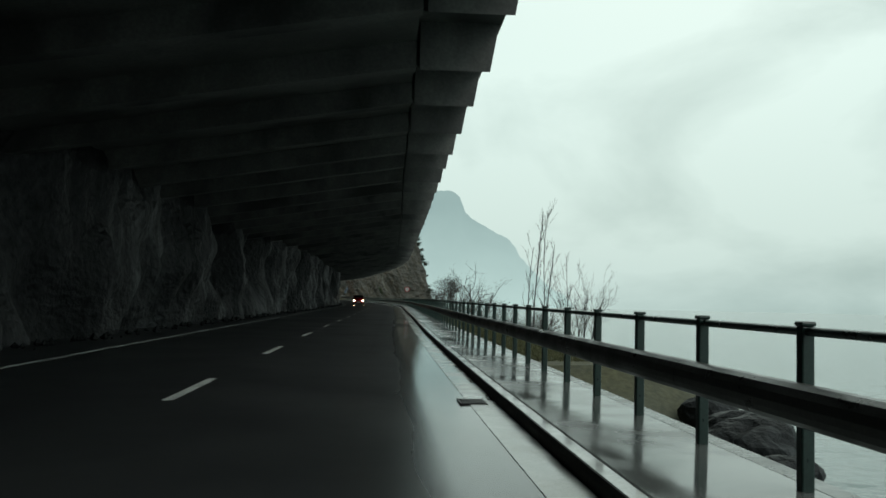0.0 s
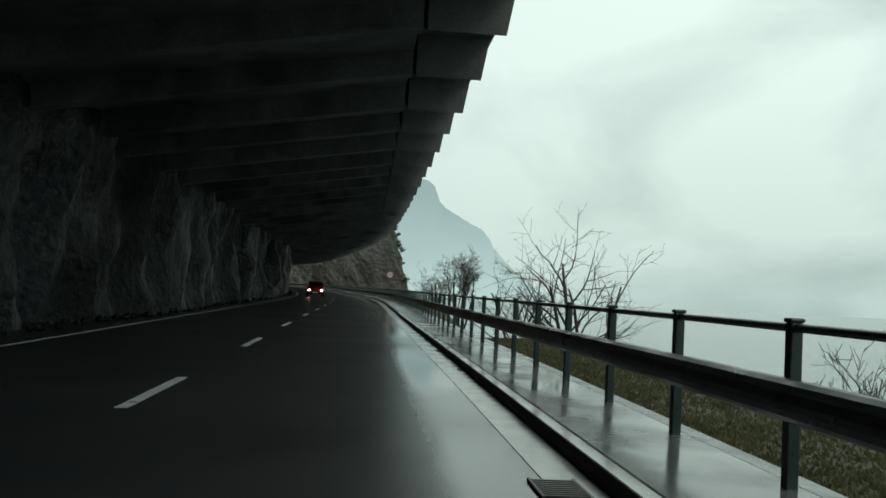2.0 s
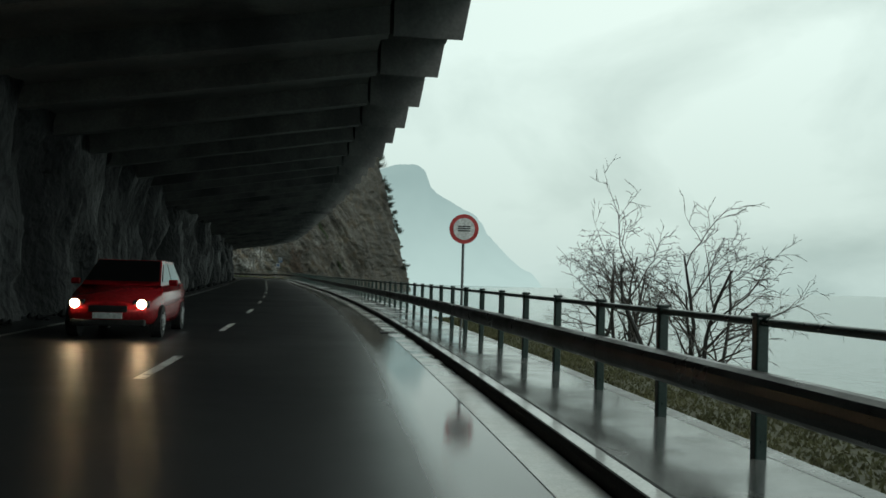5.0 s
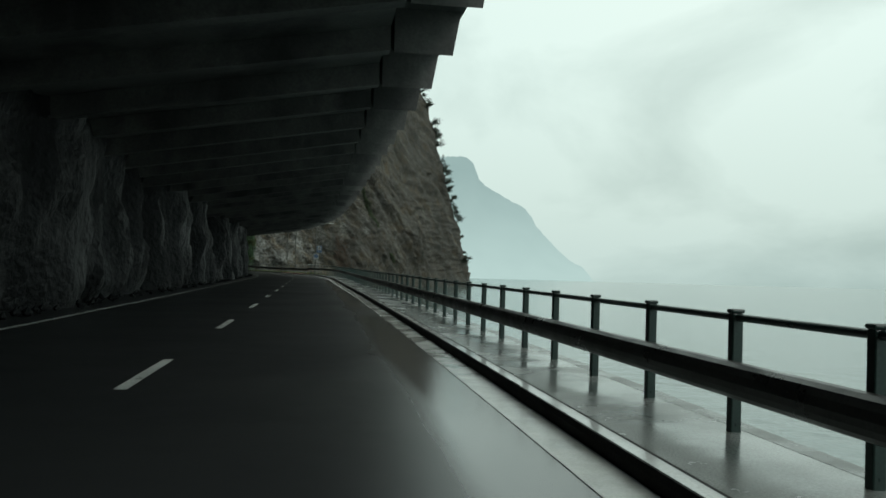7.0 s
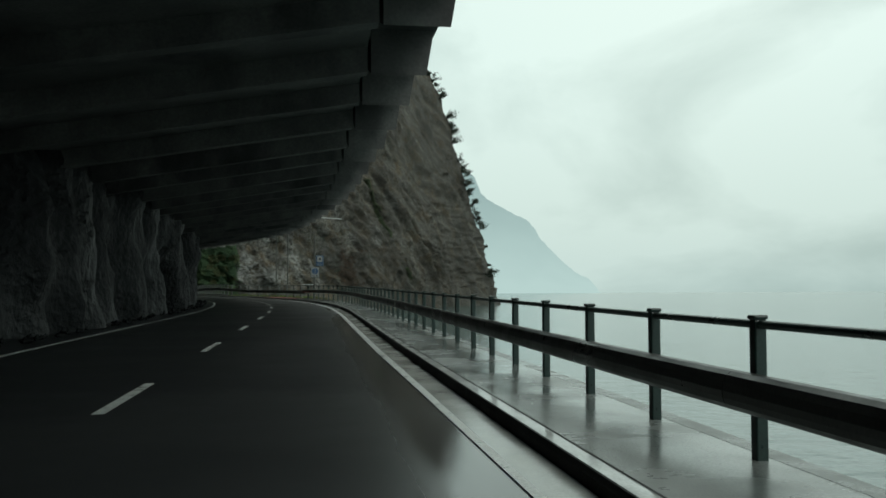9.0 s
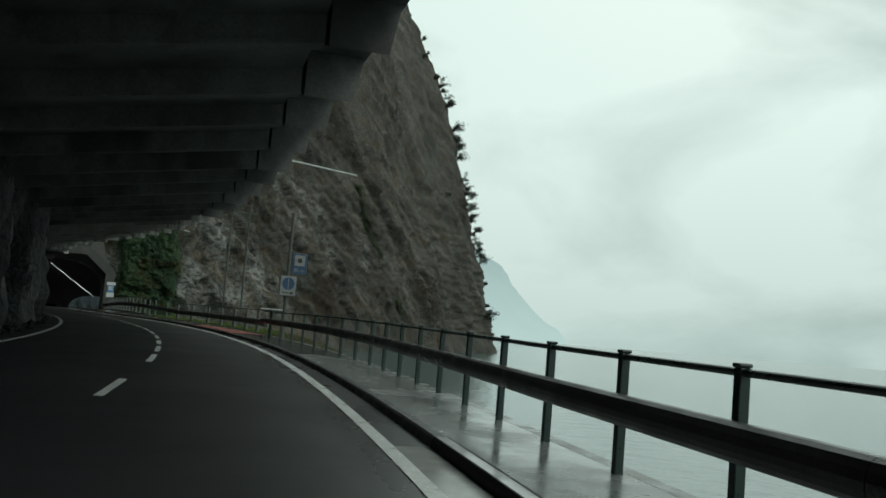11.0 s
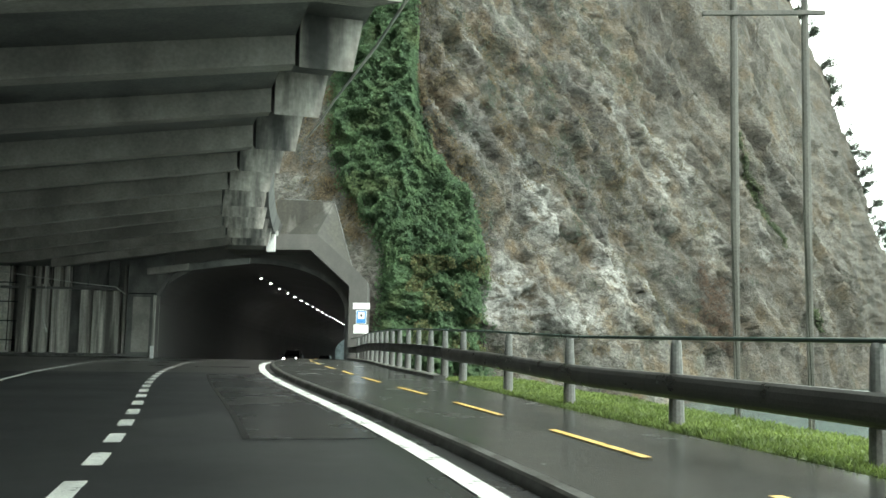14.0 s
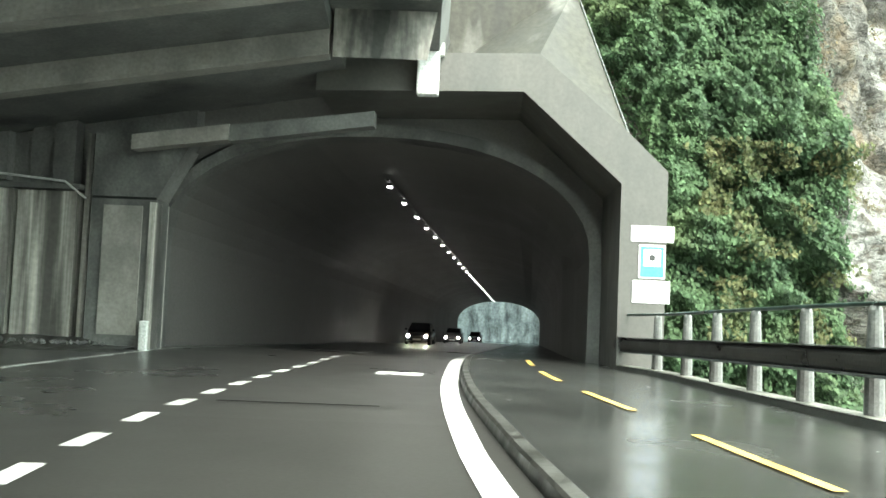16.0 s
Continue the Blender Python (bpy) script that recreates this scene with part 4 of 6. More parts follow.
for i in range(700):
    o = rng.uniform(-15, -4.6)
    r = rng.uniform(0.015, 0.06)
    c = P(S_PORTAL - 0.5 - abs(rng.gauss(0, 0.6)), o, 0.12 + r * 0.5)
    k = len(verts)
    for dx, dy, dz in ((1, 0, 0), (0, 1, 0), (-1, 0, 0), (0, -1, 0), (0, 0, 1), (0, 0, -1)):
        verts.append(c + Vector((dx, dy, dz)) * r * rng.uniform(0.6, 1.2))
    faces += [(k + a, k + b, k + c2) for a, b, c2 in ((0, 1, 4), (1, 2, 4), (2, 3, 4), (3, 0, 4), (1, 0, 5), (2, 1, 5), (3, 2, 5), (0, 3, 5))]
tagged(mesh_object("rubble", verts, faces, CONCRETE), "grey rubble and dirt at the foot of the end wall", "rubble", kind="stuff")
v, f = [], []
for i in range(40):
    o = -15.4 + i * 0.29
    for j, (y, z) in enumerate(((-2.6, -0.02), (-1.7, 0.12), (-0.8, 0.25), (0.3, 0.34))):
        v.append(P(S_PORTAL + 0.4 + y + 0.4 * noise.noise(Vector((o * 0.8, j, 1.0))), o, z * (0.8 + 0.6 * noise.noise(Vector((o * 1.1, j, 5.0)))) if o < -5 else z * 0.3))
for i in range(39):
    for j in range(3):
        a = i * 4 + j
        f.append((a, a + 4, a + 5, a + 1))
structure(mesh_object("dirt_bank", v, f, KERB_GREY), "low bank of dirt at the foot of the end wall", "dirt")
# the side wall of the bay
structure(loft("wall_bay", steps(299, 346, 2.0), lambda s: [(wall_left(s), -0.3), (wall_left(s), 7.2)], WALLSTREAK), "streaked concrete side wall of the wide bay", "wall")

# tunnel lamps
for i, s in enumerate(np.arange(352.6, S_EXIT - 2, 3.75)):
    lamp = empty("tunnel_lamp", on_road(s, 0.80, T_TOP - 0.15), "small bright lamp under the tunnel crown", "lamp", "tunnel lamps")
    bm = bmesh.new()
    box(bm, -0.09, -0.16, -0.10, 0.09, 0.16, 0.0, 0.02)
    part("housing", bm, BLACK, lamp)
    bm = bmesh.new()
    box(bm, -0.06, -0.14, -0.125, 0.06, 0.14, -0.102, 0.01)
    part("diffuser", bm, TUBE, lamp, "glowing white diffuser")
loft("cable_tray", steps(352, S_EXIT - 2, 6.0), lambda s: [(0.73, T_TOP - 0.14), (0.87, T_TOP - 0.14), (0.87, T_TOP - 0.09), (0.73, T_TOP - 0.09)], BLACK, True)
structure(bpy.data.objects["cable_tray"], "dark cable tray under the tunnel crown", "tray")

# beyond the tunnel: a grey rock face beside the road
v, f = [], []
for i in range(14):
    for j in range(12):
        v.append(P(S_EXIT + 14 + 1.6 * fractal((i * 0.4, j * 0.4, 2.0), 3), -14 + i * 2.6, -1 + j * 1.6))
for i in range(13):
    for j in range(11):
        a = i * 12 + j
        f.append((a, a + 12, a + 13, a + 1))
structure(mesh_object("rock_face", v, f, FARROCK, smooth=True), "pale grey rock face beyond the tunnel", "rock")

# ---- cliff ----
BASE = [(-72, 350), (-52, 351), (-42, 347.5), (-36.6, 346.2), (-33.4, 347.6), (-30.6, 350.2), (-26.0, 357.5), (-16.0, 375), (-4.5, 394), (8, 421), (20, 447), (27, 462), (27, 480), (10, 520), (-40, 580)]
_bl = [0.0]
for a, b in zip(BASE, BASE[1:]):
    _bl.append(_bl[-1] + math.dist(a, b))
_bn = []
for i in range(len(BASE)):
    a, b = BASE[max(i - 1, 0)], BASE[min(i + 1, len(BASE) - 1)]
    d = Vector((b[0] - a[0], b[1] - a[1])).normalized()
    _bn.append((d.y, -d.x))
U_PORTAL = _bl[3]


def cliff_at(u, z, out=0.0):
    x = np.interp(u, _bl, [p[0] for p in BASE])
    y = np.interp(u, _bl, [p[1] for p in BASE])
    nx = np.interp(u, _bl, [p[0] for p in _bn])
    ny = np.interp(u, _bl, [p[1] for p in _bn])
    l = math.hypot(nx, ny)
    nx, ny = nx / l, ny / l
    lean = lerp(z, (-26, 0, 12, 30, 60, 95), (-7, -0.5, 2.2, 7.5, 16.5, 33))
    rough = 1.5 * fractal((u * 0.055, z * 0.045, 0.0), 4) - 0.45 * abs(fractal((u * 0.6, z * 0.5 - u * 0.2, 17.0), 4)) + 0.75 * fractal((u * 0.16 + z * 0.10, z * 0.09, 5.0), 4, 0.55) + 0.35 * fractal((u * 0.8, z * 0.6, 11.0), 2) - 0.4 * abs(noise.noise(Vector((u * 1.1, z * 0.9, 23.0)))) - 0.25 * abs(noise.noise(Vector((u * 2.1 + z, z * 1.5, 27.0))))
    along, across = 0.77 * u - 0.64 * z, 0.64 * u + 0.77 * z
    wob = 0.8 * noise.noise(Vector((u * 0.3, z * 0.3, 61.0)))
    rough += 0.5 * (noise.cell(Vector((along * 0.22 + wob, across * 0.55 + wob, 3.5))) - 0.5) + 0.2 * (noise.cell(Vector((along * 0.6 + 2 * wob, across * 1.25 - wob, 8.5))) - 0.5)
    line = (u - U_PORTAL) - lerp(z, (2, 12, 28, 45), (88, 81, 65.6, 52))
    rough += 2.2 * math.exp(-((line + 1.5) / 1.3) ** 2) - 3.0 * math.exp(-((line - 2.0) / 2.0) ** 2)
    ledge = 0.7 * abs(noise.noise(Vector((u * 0.22 + z * 0.16, z * 0.05, 31.0))))
    far_along = min(1.0, max(0.25, (u - U_PORTAL + 1) / 6)) if u > U_PORTAL - 4 else 0.25
    d = out + (rough - ledge) * far_along - lean
    return Vector((x + nx * d, y + ny * d, z))


us = steps(0, U_PORTAL - 3, 0.6) + steps(U_PORTAL - 2.7, U_PORTAL + 28, 0.3) + steps(U_PORTAL + 28.6, U_PORTAL + 95, 0.6) + steps(U_PORTAL + 96.5, _bl[-1], 2.2)
zs = steps(-26, 0, 2.0) + steps(0.36, 24, 0.36) + steps(24.6, 34, 0.6) + steps(35.5, 95, 1.6)
v = [cliff_at(u, z) for u in us for z in zs]
n = len(zs)
to_portal = on_road(S_PORTAL, -0.2).inverted()


def keeps_bore(i, j):
    """Faces of the cliff outside the tunnel's bore and the road."""
    x = (to_portal @ v[i * n + j]).x
    return zs[j] > 7.0 or x > 8.0 or us[i] > U_PORTAL + 2 or zs[j] - 3.6 > (8.5 - x) * 0.9


f = [(i * n + j, (i + 1) * n + j, (i + 1) * n + j + 1, i * n + j + 1) for i in range(len(us) - 1) for j in range(n - 1) if keeps_bore(i, j)]
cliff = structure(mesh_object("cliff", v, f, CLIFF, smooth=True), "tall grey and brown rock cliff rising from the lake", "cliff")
# bare pale rock where slabs have come away
BARE = ((67.5, 23, 0.9, 3.5), (61, 3.5, 1.2, 2.5), (29.5, 4.1, 2.0, 2.4), (17, 11, 1.6, 2.0), (75, 10, 0.8, 5.0), (8.5, 4.0, 2.6, 2.6), (12.5, 4.6, 4.0, 2.0), (17.0, 3.2, 4.0, 1.2), (16.5, 13.8, 1.6, 3.2), (9.0, 16.0, 1.4, 2.2), (40.0, 18.5, 2.2, 4.0), (44.5, 17.0, 2.4, 4.5), (47, 10, 1.6, 4.0), (33, 24, 2.0, 4.0), (24, 7, 1.6, 3.0), (70, 20, 1.3, 6.0), (57, 12, 1.6, 4.0))
bare = cliff.data.attributes.new("bare", "FLOAT", "POINT")
for i, a in enumerate(bare.data):
    u, z = us[i // n] - U_PORTAL, zs[i % n]
    a.value = min(1.0, 1.5 * sum(math.exp(-((u - cu) / wu) ** 2 - ((z - cz) / wz) ** 2) for cu, cz, wu, wz in BARE) * max(0.0, 0.7 + 1.3 * fractal((u * 0.35, z * 0.3, 90.0), 3)))
# rises along the cliff, carries the far corner's darkened tone
far_along = cliff.data.attributes.new("far_along", "FLOAT", "POINT")
for i, a in enumerate(far_along.data):
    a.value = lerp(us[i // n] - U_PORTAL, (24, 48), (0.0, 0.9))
# the hill goes on behind the cliff's brow
v, f = [], []
for u in us[::8]:
    p = cliff_at(u, 95)
    v += [p, p + Vector((-120, 30, 35)), p + Vector((-600, 120, 110))]
for i in range(len(v) // 3 - 1):
    f += [(i * 3, i * 3 + 3, i * 3 + 4, i * 3 + 1), (i * 3 + 1, i * 3 + 4, i * 3 + 5, i * 3 + 2)]
structure(mesh_object("hilltop", v, f, CLIFF), "rocky hill rising behind the cliff", "hillside")


def leaf_cloud(name, places, size, material, rng, label, category, parent=None, toss=0.8):
    """Many small bent leaves, two triangles each."""
    v, f = [], []
    for p, way in places:
        q = (way + Vector((rng.uniform(-toss, toss), rng.uniform(-toss, toss), rng.uniform(-1.1, 0.6) * toss))).to_track_quat("Z", "Y")
        r = size * rng.uniform(0.6, 1.4)
        k = len(v)
        a = rng.uniform(0, 6.28)
        for dx, dy, dz in ((0, -1, 0), (0.75, 0, 0.22), (0, 1.1, 0), (-0.75, 0, 0.22)):
            x, y = dx * math.cos(a) - dy * math.sin(a), dx * math.sin(a) + dy * math.cos(a)
            v.append(p + q @ Vector((x * r, y * r, dz * r)))
        f += [(k, k + 1, k + 2), (k, k + 2, k + 3)]
    ob = mesh_object(name, v, f, material, parent)
    if not parent:
        tagged(ob, label, category, kind="stuff")
    return ob


out_way = Vector((0.8, -0.55, 0.15)).normalized()
# ivy beside and above the portal
rng = random.Random(11)


def ivy_right(z):
    return U_PORTAL + lerp(z, (0, 3, 5, 7, 9, 11, 12.5, 14, 16, 19, 22, 26), (7.0, 7.1, 7.2, 7.6, 7.8, 7.6, 6.3, 4.8, 3.2, 1.6, 0.6, -0.6))


def ivy_left(z):
    return U_PORTAL + lerp(z, (0, 4, 7, 9, 12, 16, 22, 26), (-1.0, -1.2, -1.4, -3.0, -6.0, -8.0, -9.0, -9.0))


def ivy_bulge(u, z):
    q = Vector((u * 0.62, z * 0.62, 40.0))
    return 0.25 + 1.5 * (1 - min(1.0, 2.6 * abs(noise.noise(q)))) * (0.6 + 0.5 * noise.noise(q * 0.4)) + 0.45 * (1 - min(1.0, 2.4 * abs(noise.noise(q * 2.3))))


places = []
while len(places) < 112000:
    z = rng.uniform(-1.6, 30)
    l, r = ivy_left(z), ivy_right(z)
    u = rng.uniform(l - 0.3, r + 0.5)
    edge = min(u - l, r - u)
    if rng.random() > min(1.0, 0.35 + edge * 0.6) or (z > 22 and rng.random() < (z - 22) / 9):
        continue
    places.append((cliff_at(u, z, ivy_bulge(u, z) * min(1.0, max(0.15, edge * 0.6)) + rng.uniform(-0.3, 0.14)), out_way + Vector((0, 0, 0.35))))
leaf_cloud("ivy", places, 0.08, LEAF, rng, "dense green ivy hanging on the cliff beside the portal", "ivy", toss=0.55)
# sheet behind the leaves; shade between them is put into its darker green
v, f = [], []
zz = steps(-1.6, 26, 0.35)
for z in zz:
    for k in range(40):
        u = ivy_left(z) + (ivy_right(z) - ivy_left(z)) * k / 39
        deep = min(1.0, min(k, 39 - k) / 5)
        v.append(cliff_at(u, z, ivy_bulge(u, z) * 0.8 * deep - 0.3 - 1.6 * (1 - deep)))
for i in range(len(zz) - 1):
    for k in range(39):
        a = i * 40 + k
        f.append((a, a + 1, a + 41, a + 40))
tagged(mesh_object("ivy_mat", v, f, LEAFDARK), "closed green sheet under the ivy leaves, coloured darker for shade", "ivy", kind="stuff")

# straggling olive shrub at the ivy's foot beside the portal
OLIVE = shader("olive_shrub_leaves", (0.060, 0.080, 0.034), (0.120, 0.122, 0.056), spec=0.25, rough=(0.55, 0.8), scale=0.9, fine=4, bump=0.0, var=0.45, thin=0.35)
places = []
while len(places) < 3000:
    z, u = 0.2 + 6.6 * rng.random(), U_PORTAL + rng.uniform(0.6, 6.4)
    if noise.noise(Vector((u * 0.8, z * 0.7, 77.0))) + 0.5 * math.exp(-((u - U_PORTAL - 2.6) / 1.6) ** 2 - ((z - 4.8) / 1.8) ** 2) > 0.22:
        places.append((cliff_at(u, z, ivy_bulge(u, z) + rng.uniform(0.0, 0.45)), out_way))
leaf_cloud("olive_shrub", places, 0.085, OLIVE, rng, "straggling olive and yellow shrub in front of the ivy", "shrub")
# scrub and dry growth over the rock
rng = random.Random(12)
RUST = shader("rusty_brown_shrub", (0.065, 0.042, 0.028), (0.11, 0.072, 0.048), rough=(0.7, 0.9), scale=0.5, fine=5, bump=0.0, var=0.35, thin=0.30)


def patches(count, where, thr, seed, lo=0.0, hi=0.6, wide=110, tall=48, sparse=0.75):
    """Places on the rock where a broad noise, helped by where(u, z), passes thr."""
    out = []
    while len(out) < count:
        u = U_PORTAL + 1.0 + wide * rng.random() ** 1.4
        z = 0.3 + tall * rng.random() ** 1.2
        if u < ivy_right(z) + 0.1 or rng.random() < lerp(u - U_PORTAL, (28, 50), (0.0, sparse)) or fractal((u * 0.13, z * 0.16, seed), 4) + where(u - U_PORTAL, z) < thr:
            continue
        # a tuft of small leaves round each place
        for _ in range(rng.randint(14, 34)):
            du, dz = rng.gauss(0, 0.26), rng.gauss(0, 0.17)
            out.append((cliff_at(u + du, max(z + dz, 0.1), rng.uniform(lo, hi) * 0.6), out_way + Vector((0, 0, 0.4))))
    return out


hump = lambda u, z, cu, cz, wu, wz: math.exp(-((u - cu) / wu) ** 2 - ((z - cz) / wz) ** 2)
leaf_cloud("scrub", patches(38000, lambda u, z: 0.0, 0.14, 50.0), 0.055, SCRUB, rng, "brown and olive scrub growing on the rock ledges", "scrub")
leaf_cloud("green_scrub", patches(20000, lambda u, z: hump(u, z, 13.8, 22, 4, 3) + hump(u, z, 24, 14, 2.5, 2.5) + 0.5 * hump(u, z, 30, 30, 8, 5), 0.34, 63.0), 0.06, BUSH, rng, "dark green scrub growing on the rock ledges", "scrub")
VEIN = shader("gully_leaves", (0.034, 0.050, 0.022), (0.070, 0.092, 0.042), rough=(0.6, 0.9), scale=0.5, fine=5, bump=0.0, var=0.35, thin=0.3)
vein = lambda u, z: math.exp(-((u - lerp(z, (3, 7, 13, 20, 25), (71, 66.5, 63.5, 62, 59.5))) / 1.1) ** 2) * (1.0 if 3 < z < 26 else 0.0)
leaf_cloud("green_vein", patches(9000, lambda u, z: 1.4 * vein(u, z) - 1.0, 0.1, 65.0, lo=-0.1, hi=0.9, wide=75, tall=27, sparse=0.0), 0.09, VEIN, rng, "green growth down a long gully in the cliff", "scrub")
leaf_cloud("ochre_shrub", patches(13000, lambda u, z: 0.75 * math.exp(-((u - (ivy_right(z) - U_PORTAL) - 0.8) / 2.0) ** 2) * (1 if z > 9 else 0) - 0.1 + 0.3 * hump(u, z, 22, 11, 3, 3), 0.32, 70.0, wide=60, tall=26), 0.05, OCHRE, rng, "dry yellow-brown growth on the rock", "scrub")
places = []
while len(places) < 5000:
    z = rng.uniform(8, 24)
    u = ivy_left(z) + 0.4 - abs(rng.gauss(0, 1.6))
    if noise.noise(Vector((u * 0.7, z * 0.7, 15.0))) > -0.1:
        places += [(cliff_at(u + rng.gauss(0, 0.22), z + rng.gauss(0, 0.2), rng.uniform(-0.05, 0.35)), out_way) for _ in range(12)]
leaf_cloud("ochre_shrub", places, 0.06, OCHRE, rng, "dry yellow-brown growth between the roof and the ivy", "scrub")
leaf_cloud("rust_shrub", patches(8000, lambda u, z: 0.9 * hump(u, z, 42, 4.5, 7, 4.5) - 0.7, 0.05, 80.0, hi=1.2, wide=80, tall=12), 0.06, RUST, rng, "rusty brown bushes at the foot of the cliff", "scrub")

# shrubs standing out at the cliff's corner
rng = random.Random(13)
z = 1.0
while z < 76:
    z += rng.choice((0.6, 1.2, 2.5, 5.5))
    u = _bl[11] + rng.uniform(-5, 4)
    c = cliff_at(u, z, 0.2)
    shrub = empty("cliff_shrub", Matrix.Translation(c), "small dark evergreen shrub clinging to the cliff edge", "shrub", "cliff shrubs")
    r = rng.uniform(0.5, 2.0)
    bm = bmesh.new()
    places = []
    for k in range(rng.randint(3, 6)):
        # one limb that reaches out and up, with a loose tuft at its end
        way = (out_way + Vector((rng.gauss(0, 0.5), rng.gauss(0, 0.5), rng.uniform(0.1, 1.1)))).normalized()
        reach = r * rng.uniform(0.8, 1.9)
        tip = way * reach
        tube(bm, [(-0.5, 0.3, -0.3), tuple(tip * 0.5 + Vector((0, 0, rng.uniform(-0.15, 0.1)))), tuple(tip)], [0.07, 0.045, 0.015], 5)
        for _ in range(rng.randint(50, 110)):
            d = Vector((rng.gauss(0, 1), rng.gauss(0, 1), rng.gauss(0, 0.7))) * 0.28 * r
            places.append((tip * rng.uniform(0.55, 1.1) + d, d.normalized() if d.length > 0.01 else out_way))
    leaf_cloud("crown", places, 0.14, BUSH, rng, "", "", shrub)
    part("trunk", bm, BARK, shrub)

# ---- far mountain: a plain glowing backdrop, mist painted into its colour ----
def painted_haze(name, low, high, z0, z1):
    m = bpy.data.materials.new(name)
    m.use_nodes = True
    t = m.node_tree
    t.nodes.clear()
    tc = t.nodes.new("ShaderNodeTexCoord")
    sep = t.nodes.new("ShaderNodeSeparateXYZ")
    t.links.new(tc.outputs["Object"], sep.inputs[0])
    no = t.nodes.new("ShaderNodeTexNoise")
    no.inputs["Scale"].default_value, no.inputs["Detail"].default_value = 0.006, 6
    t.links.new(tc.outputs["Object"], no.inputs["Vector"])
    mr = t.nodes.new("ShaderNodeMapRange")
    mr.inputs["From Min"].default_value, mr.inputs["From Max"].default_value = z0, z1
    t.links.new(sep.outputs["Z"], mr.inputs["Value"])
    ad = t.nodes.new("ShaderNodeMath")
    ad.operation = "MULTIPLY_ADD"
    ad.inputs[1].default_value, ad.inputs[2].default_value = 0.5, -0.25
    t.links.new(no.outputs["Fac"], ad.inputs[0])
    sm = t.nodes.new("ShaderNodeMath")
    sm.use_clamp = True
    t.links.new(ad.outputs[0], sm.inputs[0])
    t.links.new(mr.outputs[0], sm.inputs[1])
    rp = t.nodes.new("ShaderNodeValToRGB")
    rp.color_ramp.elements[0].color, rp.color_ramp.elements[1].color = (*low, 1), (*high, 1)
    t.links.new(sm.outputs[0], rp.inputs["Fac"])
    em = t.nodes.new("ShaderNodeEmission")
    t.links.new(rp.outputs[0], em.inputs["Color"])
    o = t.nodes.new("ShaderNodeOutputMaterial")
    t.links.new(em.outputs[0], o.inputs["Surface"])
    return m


def ridge(name, dist, outline, material, label, seed):
    """A ridge against the sky: azimuth to the right of straight on and height in degrees."""
    v, f = [], []
    az = np.arange(outline[0][0], outline[-1][0] + 0.01, 0.12)
    for a in az:
        e = lerp(a, [p[0] for p in outline], [p[1] for p in outline]) + 0.06 * fractal((a * 1.6, seed, 0), 4) + 0.12 * abs(fractal((a * 8.0, seed, 3), 4))
        for h in (0.0, 1.0):
            z = LAKE_Z - 1 if h == 0 else max(dist * math.tan(radians(e)), LAKE_Z)
            r = dist + 260 * h
            v.append((r * math.sin(radians(a)), r * math.cos(radians(a)) , z))
    for i in range(len(az) - 1):
        f.append((2 * i, 2 * i + 2, 2 * i + 3, 2 * i + 1))
    return structure(mesh_object(name, v, f, material), label, "mountain")


MIST = painted_haze("painted_mist_mountain", (0.48, 0.65, 0.618), (0.32, 0.455, 0.44), 0, 340)
ridge("backdrop_mountain", 3000, [(-14, 5), (-4, 6.0), (2, 7.1), (2.8, 7.35), (3.3, 7.42), (3.7, 7.45), (4.2, 7.4), (4.6, 7.0), (4.95, 6.0), (5.3, 5.6), (5.9, 5.2), (6.4, 4.95), (7.0, 4.55), (7.7, 4.2), (7.95, 3.85), (8.2, 3.6), (8.5, 2.9), (8.8, 2.6), (9.3, 2.05), (9.9, 1.4), (10.6, 0.75), (11.3, 0.35), (11.7, -0.1), (11.9, -0.4), (12.05, -0.8)], MIST, "pale blue-grey mountain fading into painted mist", 3.0)



# ---- railing along the path ----
def post_mesh(material, pale):
    """A square steel post with a cap, or a pale tapered column on a foot plate."""
    bm = bmesh.new()
    if pale:
        tube(bm, [(0, 0, -0.3), (0, 0, 0.06), (0, 0, 0.75), (0, 0, 1.42), (0, 0, 1.47)], [0.125, 0.12, 0.105, 0.078, 0.06], 12)
        box(bm, -0.17, -0.17, 0.055, 0.17, 0.17, 0.085, 0.01)
    else:
        box(bm, -0.045, -0.045, -0.25, 0.045, 0.045, 1.09, 0.012)
        box(bm, -0.054, -0.054, 1.088, 0.054, 0.054, 1.12, 0.012)
    me = bpy.data.meshes.new("post")
    bm.to_mesh(me)
    bm.free()
    me.materials.append(material)
    return me


# where posts stand: count along the railing against metres along the road
POST_AT = [(-24, -59.6), (0, -14.1), (5, -4.5), (12, 8.0), (18, 18.2), (26, 33.1), (36, 55.7), (38, 59.5), (48, 79.0), (53, 88.2), (79, 137.3), (84, 146.9), (92, 161.6), (97, 170.85), (103, 183.0), (107, 190.5), (109, 194.5), (112, 200.3), (115, 205.85), (118, 211.75), (139, 254.6), (147, 274.6)]
post_places = [float(np.interp(i, [a for a, b in POST_AT], [b for a, b in POST_AT])) for i in range(-24, 148)]


PALEPOST = shader("pale_weathered_posts", (0.082, 0.085, 0.080), (0.155, 0.158, 0.150), rough=(0.45, 0.7), scale=3, fine=30, bump=0.15, dist=0.004, streak=0.6)
POST, POST_PALE = post_mesh(STEEL, False), post_mesh(PALEPOST, True)


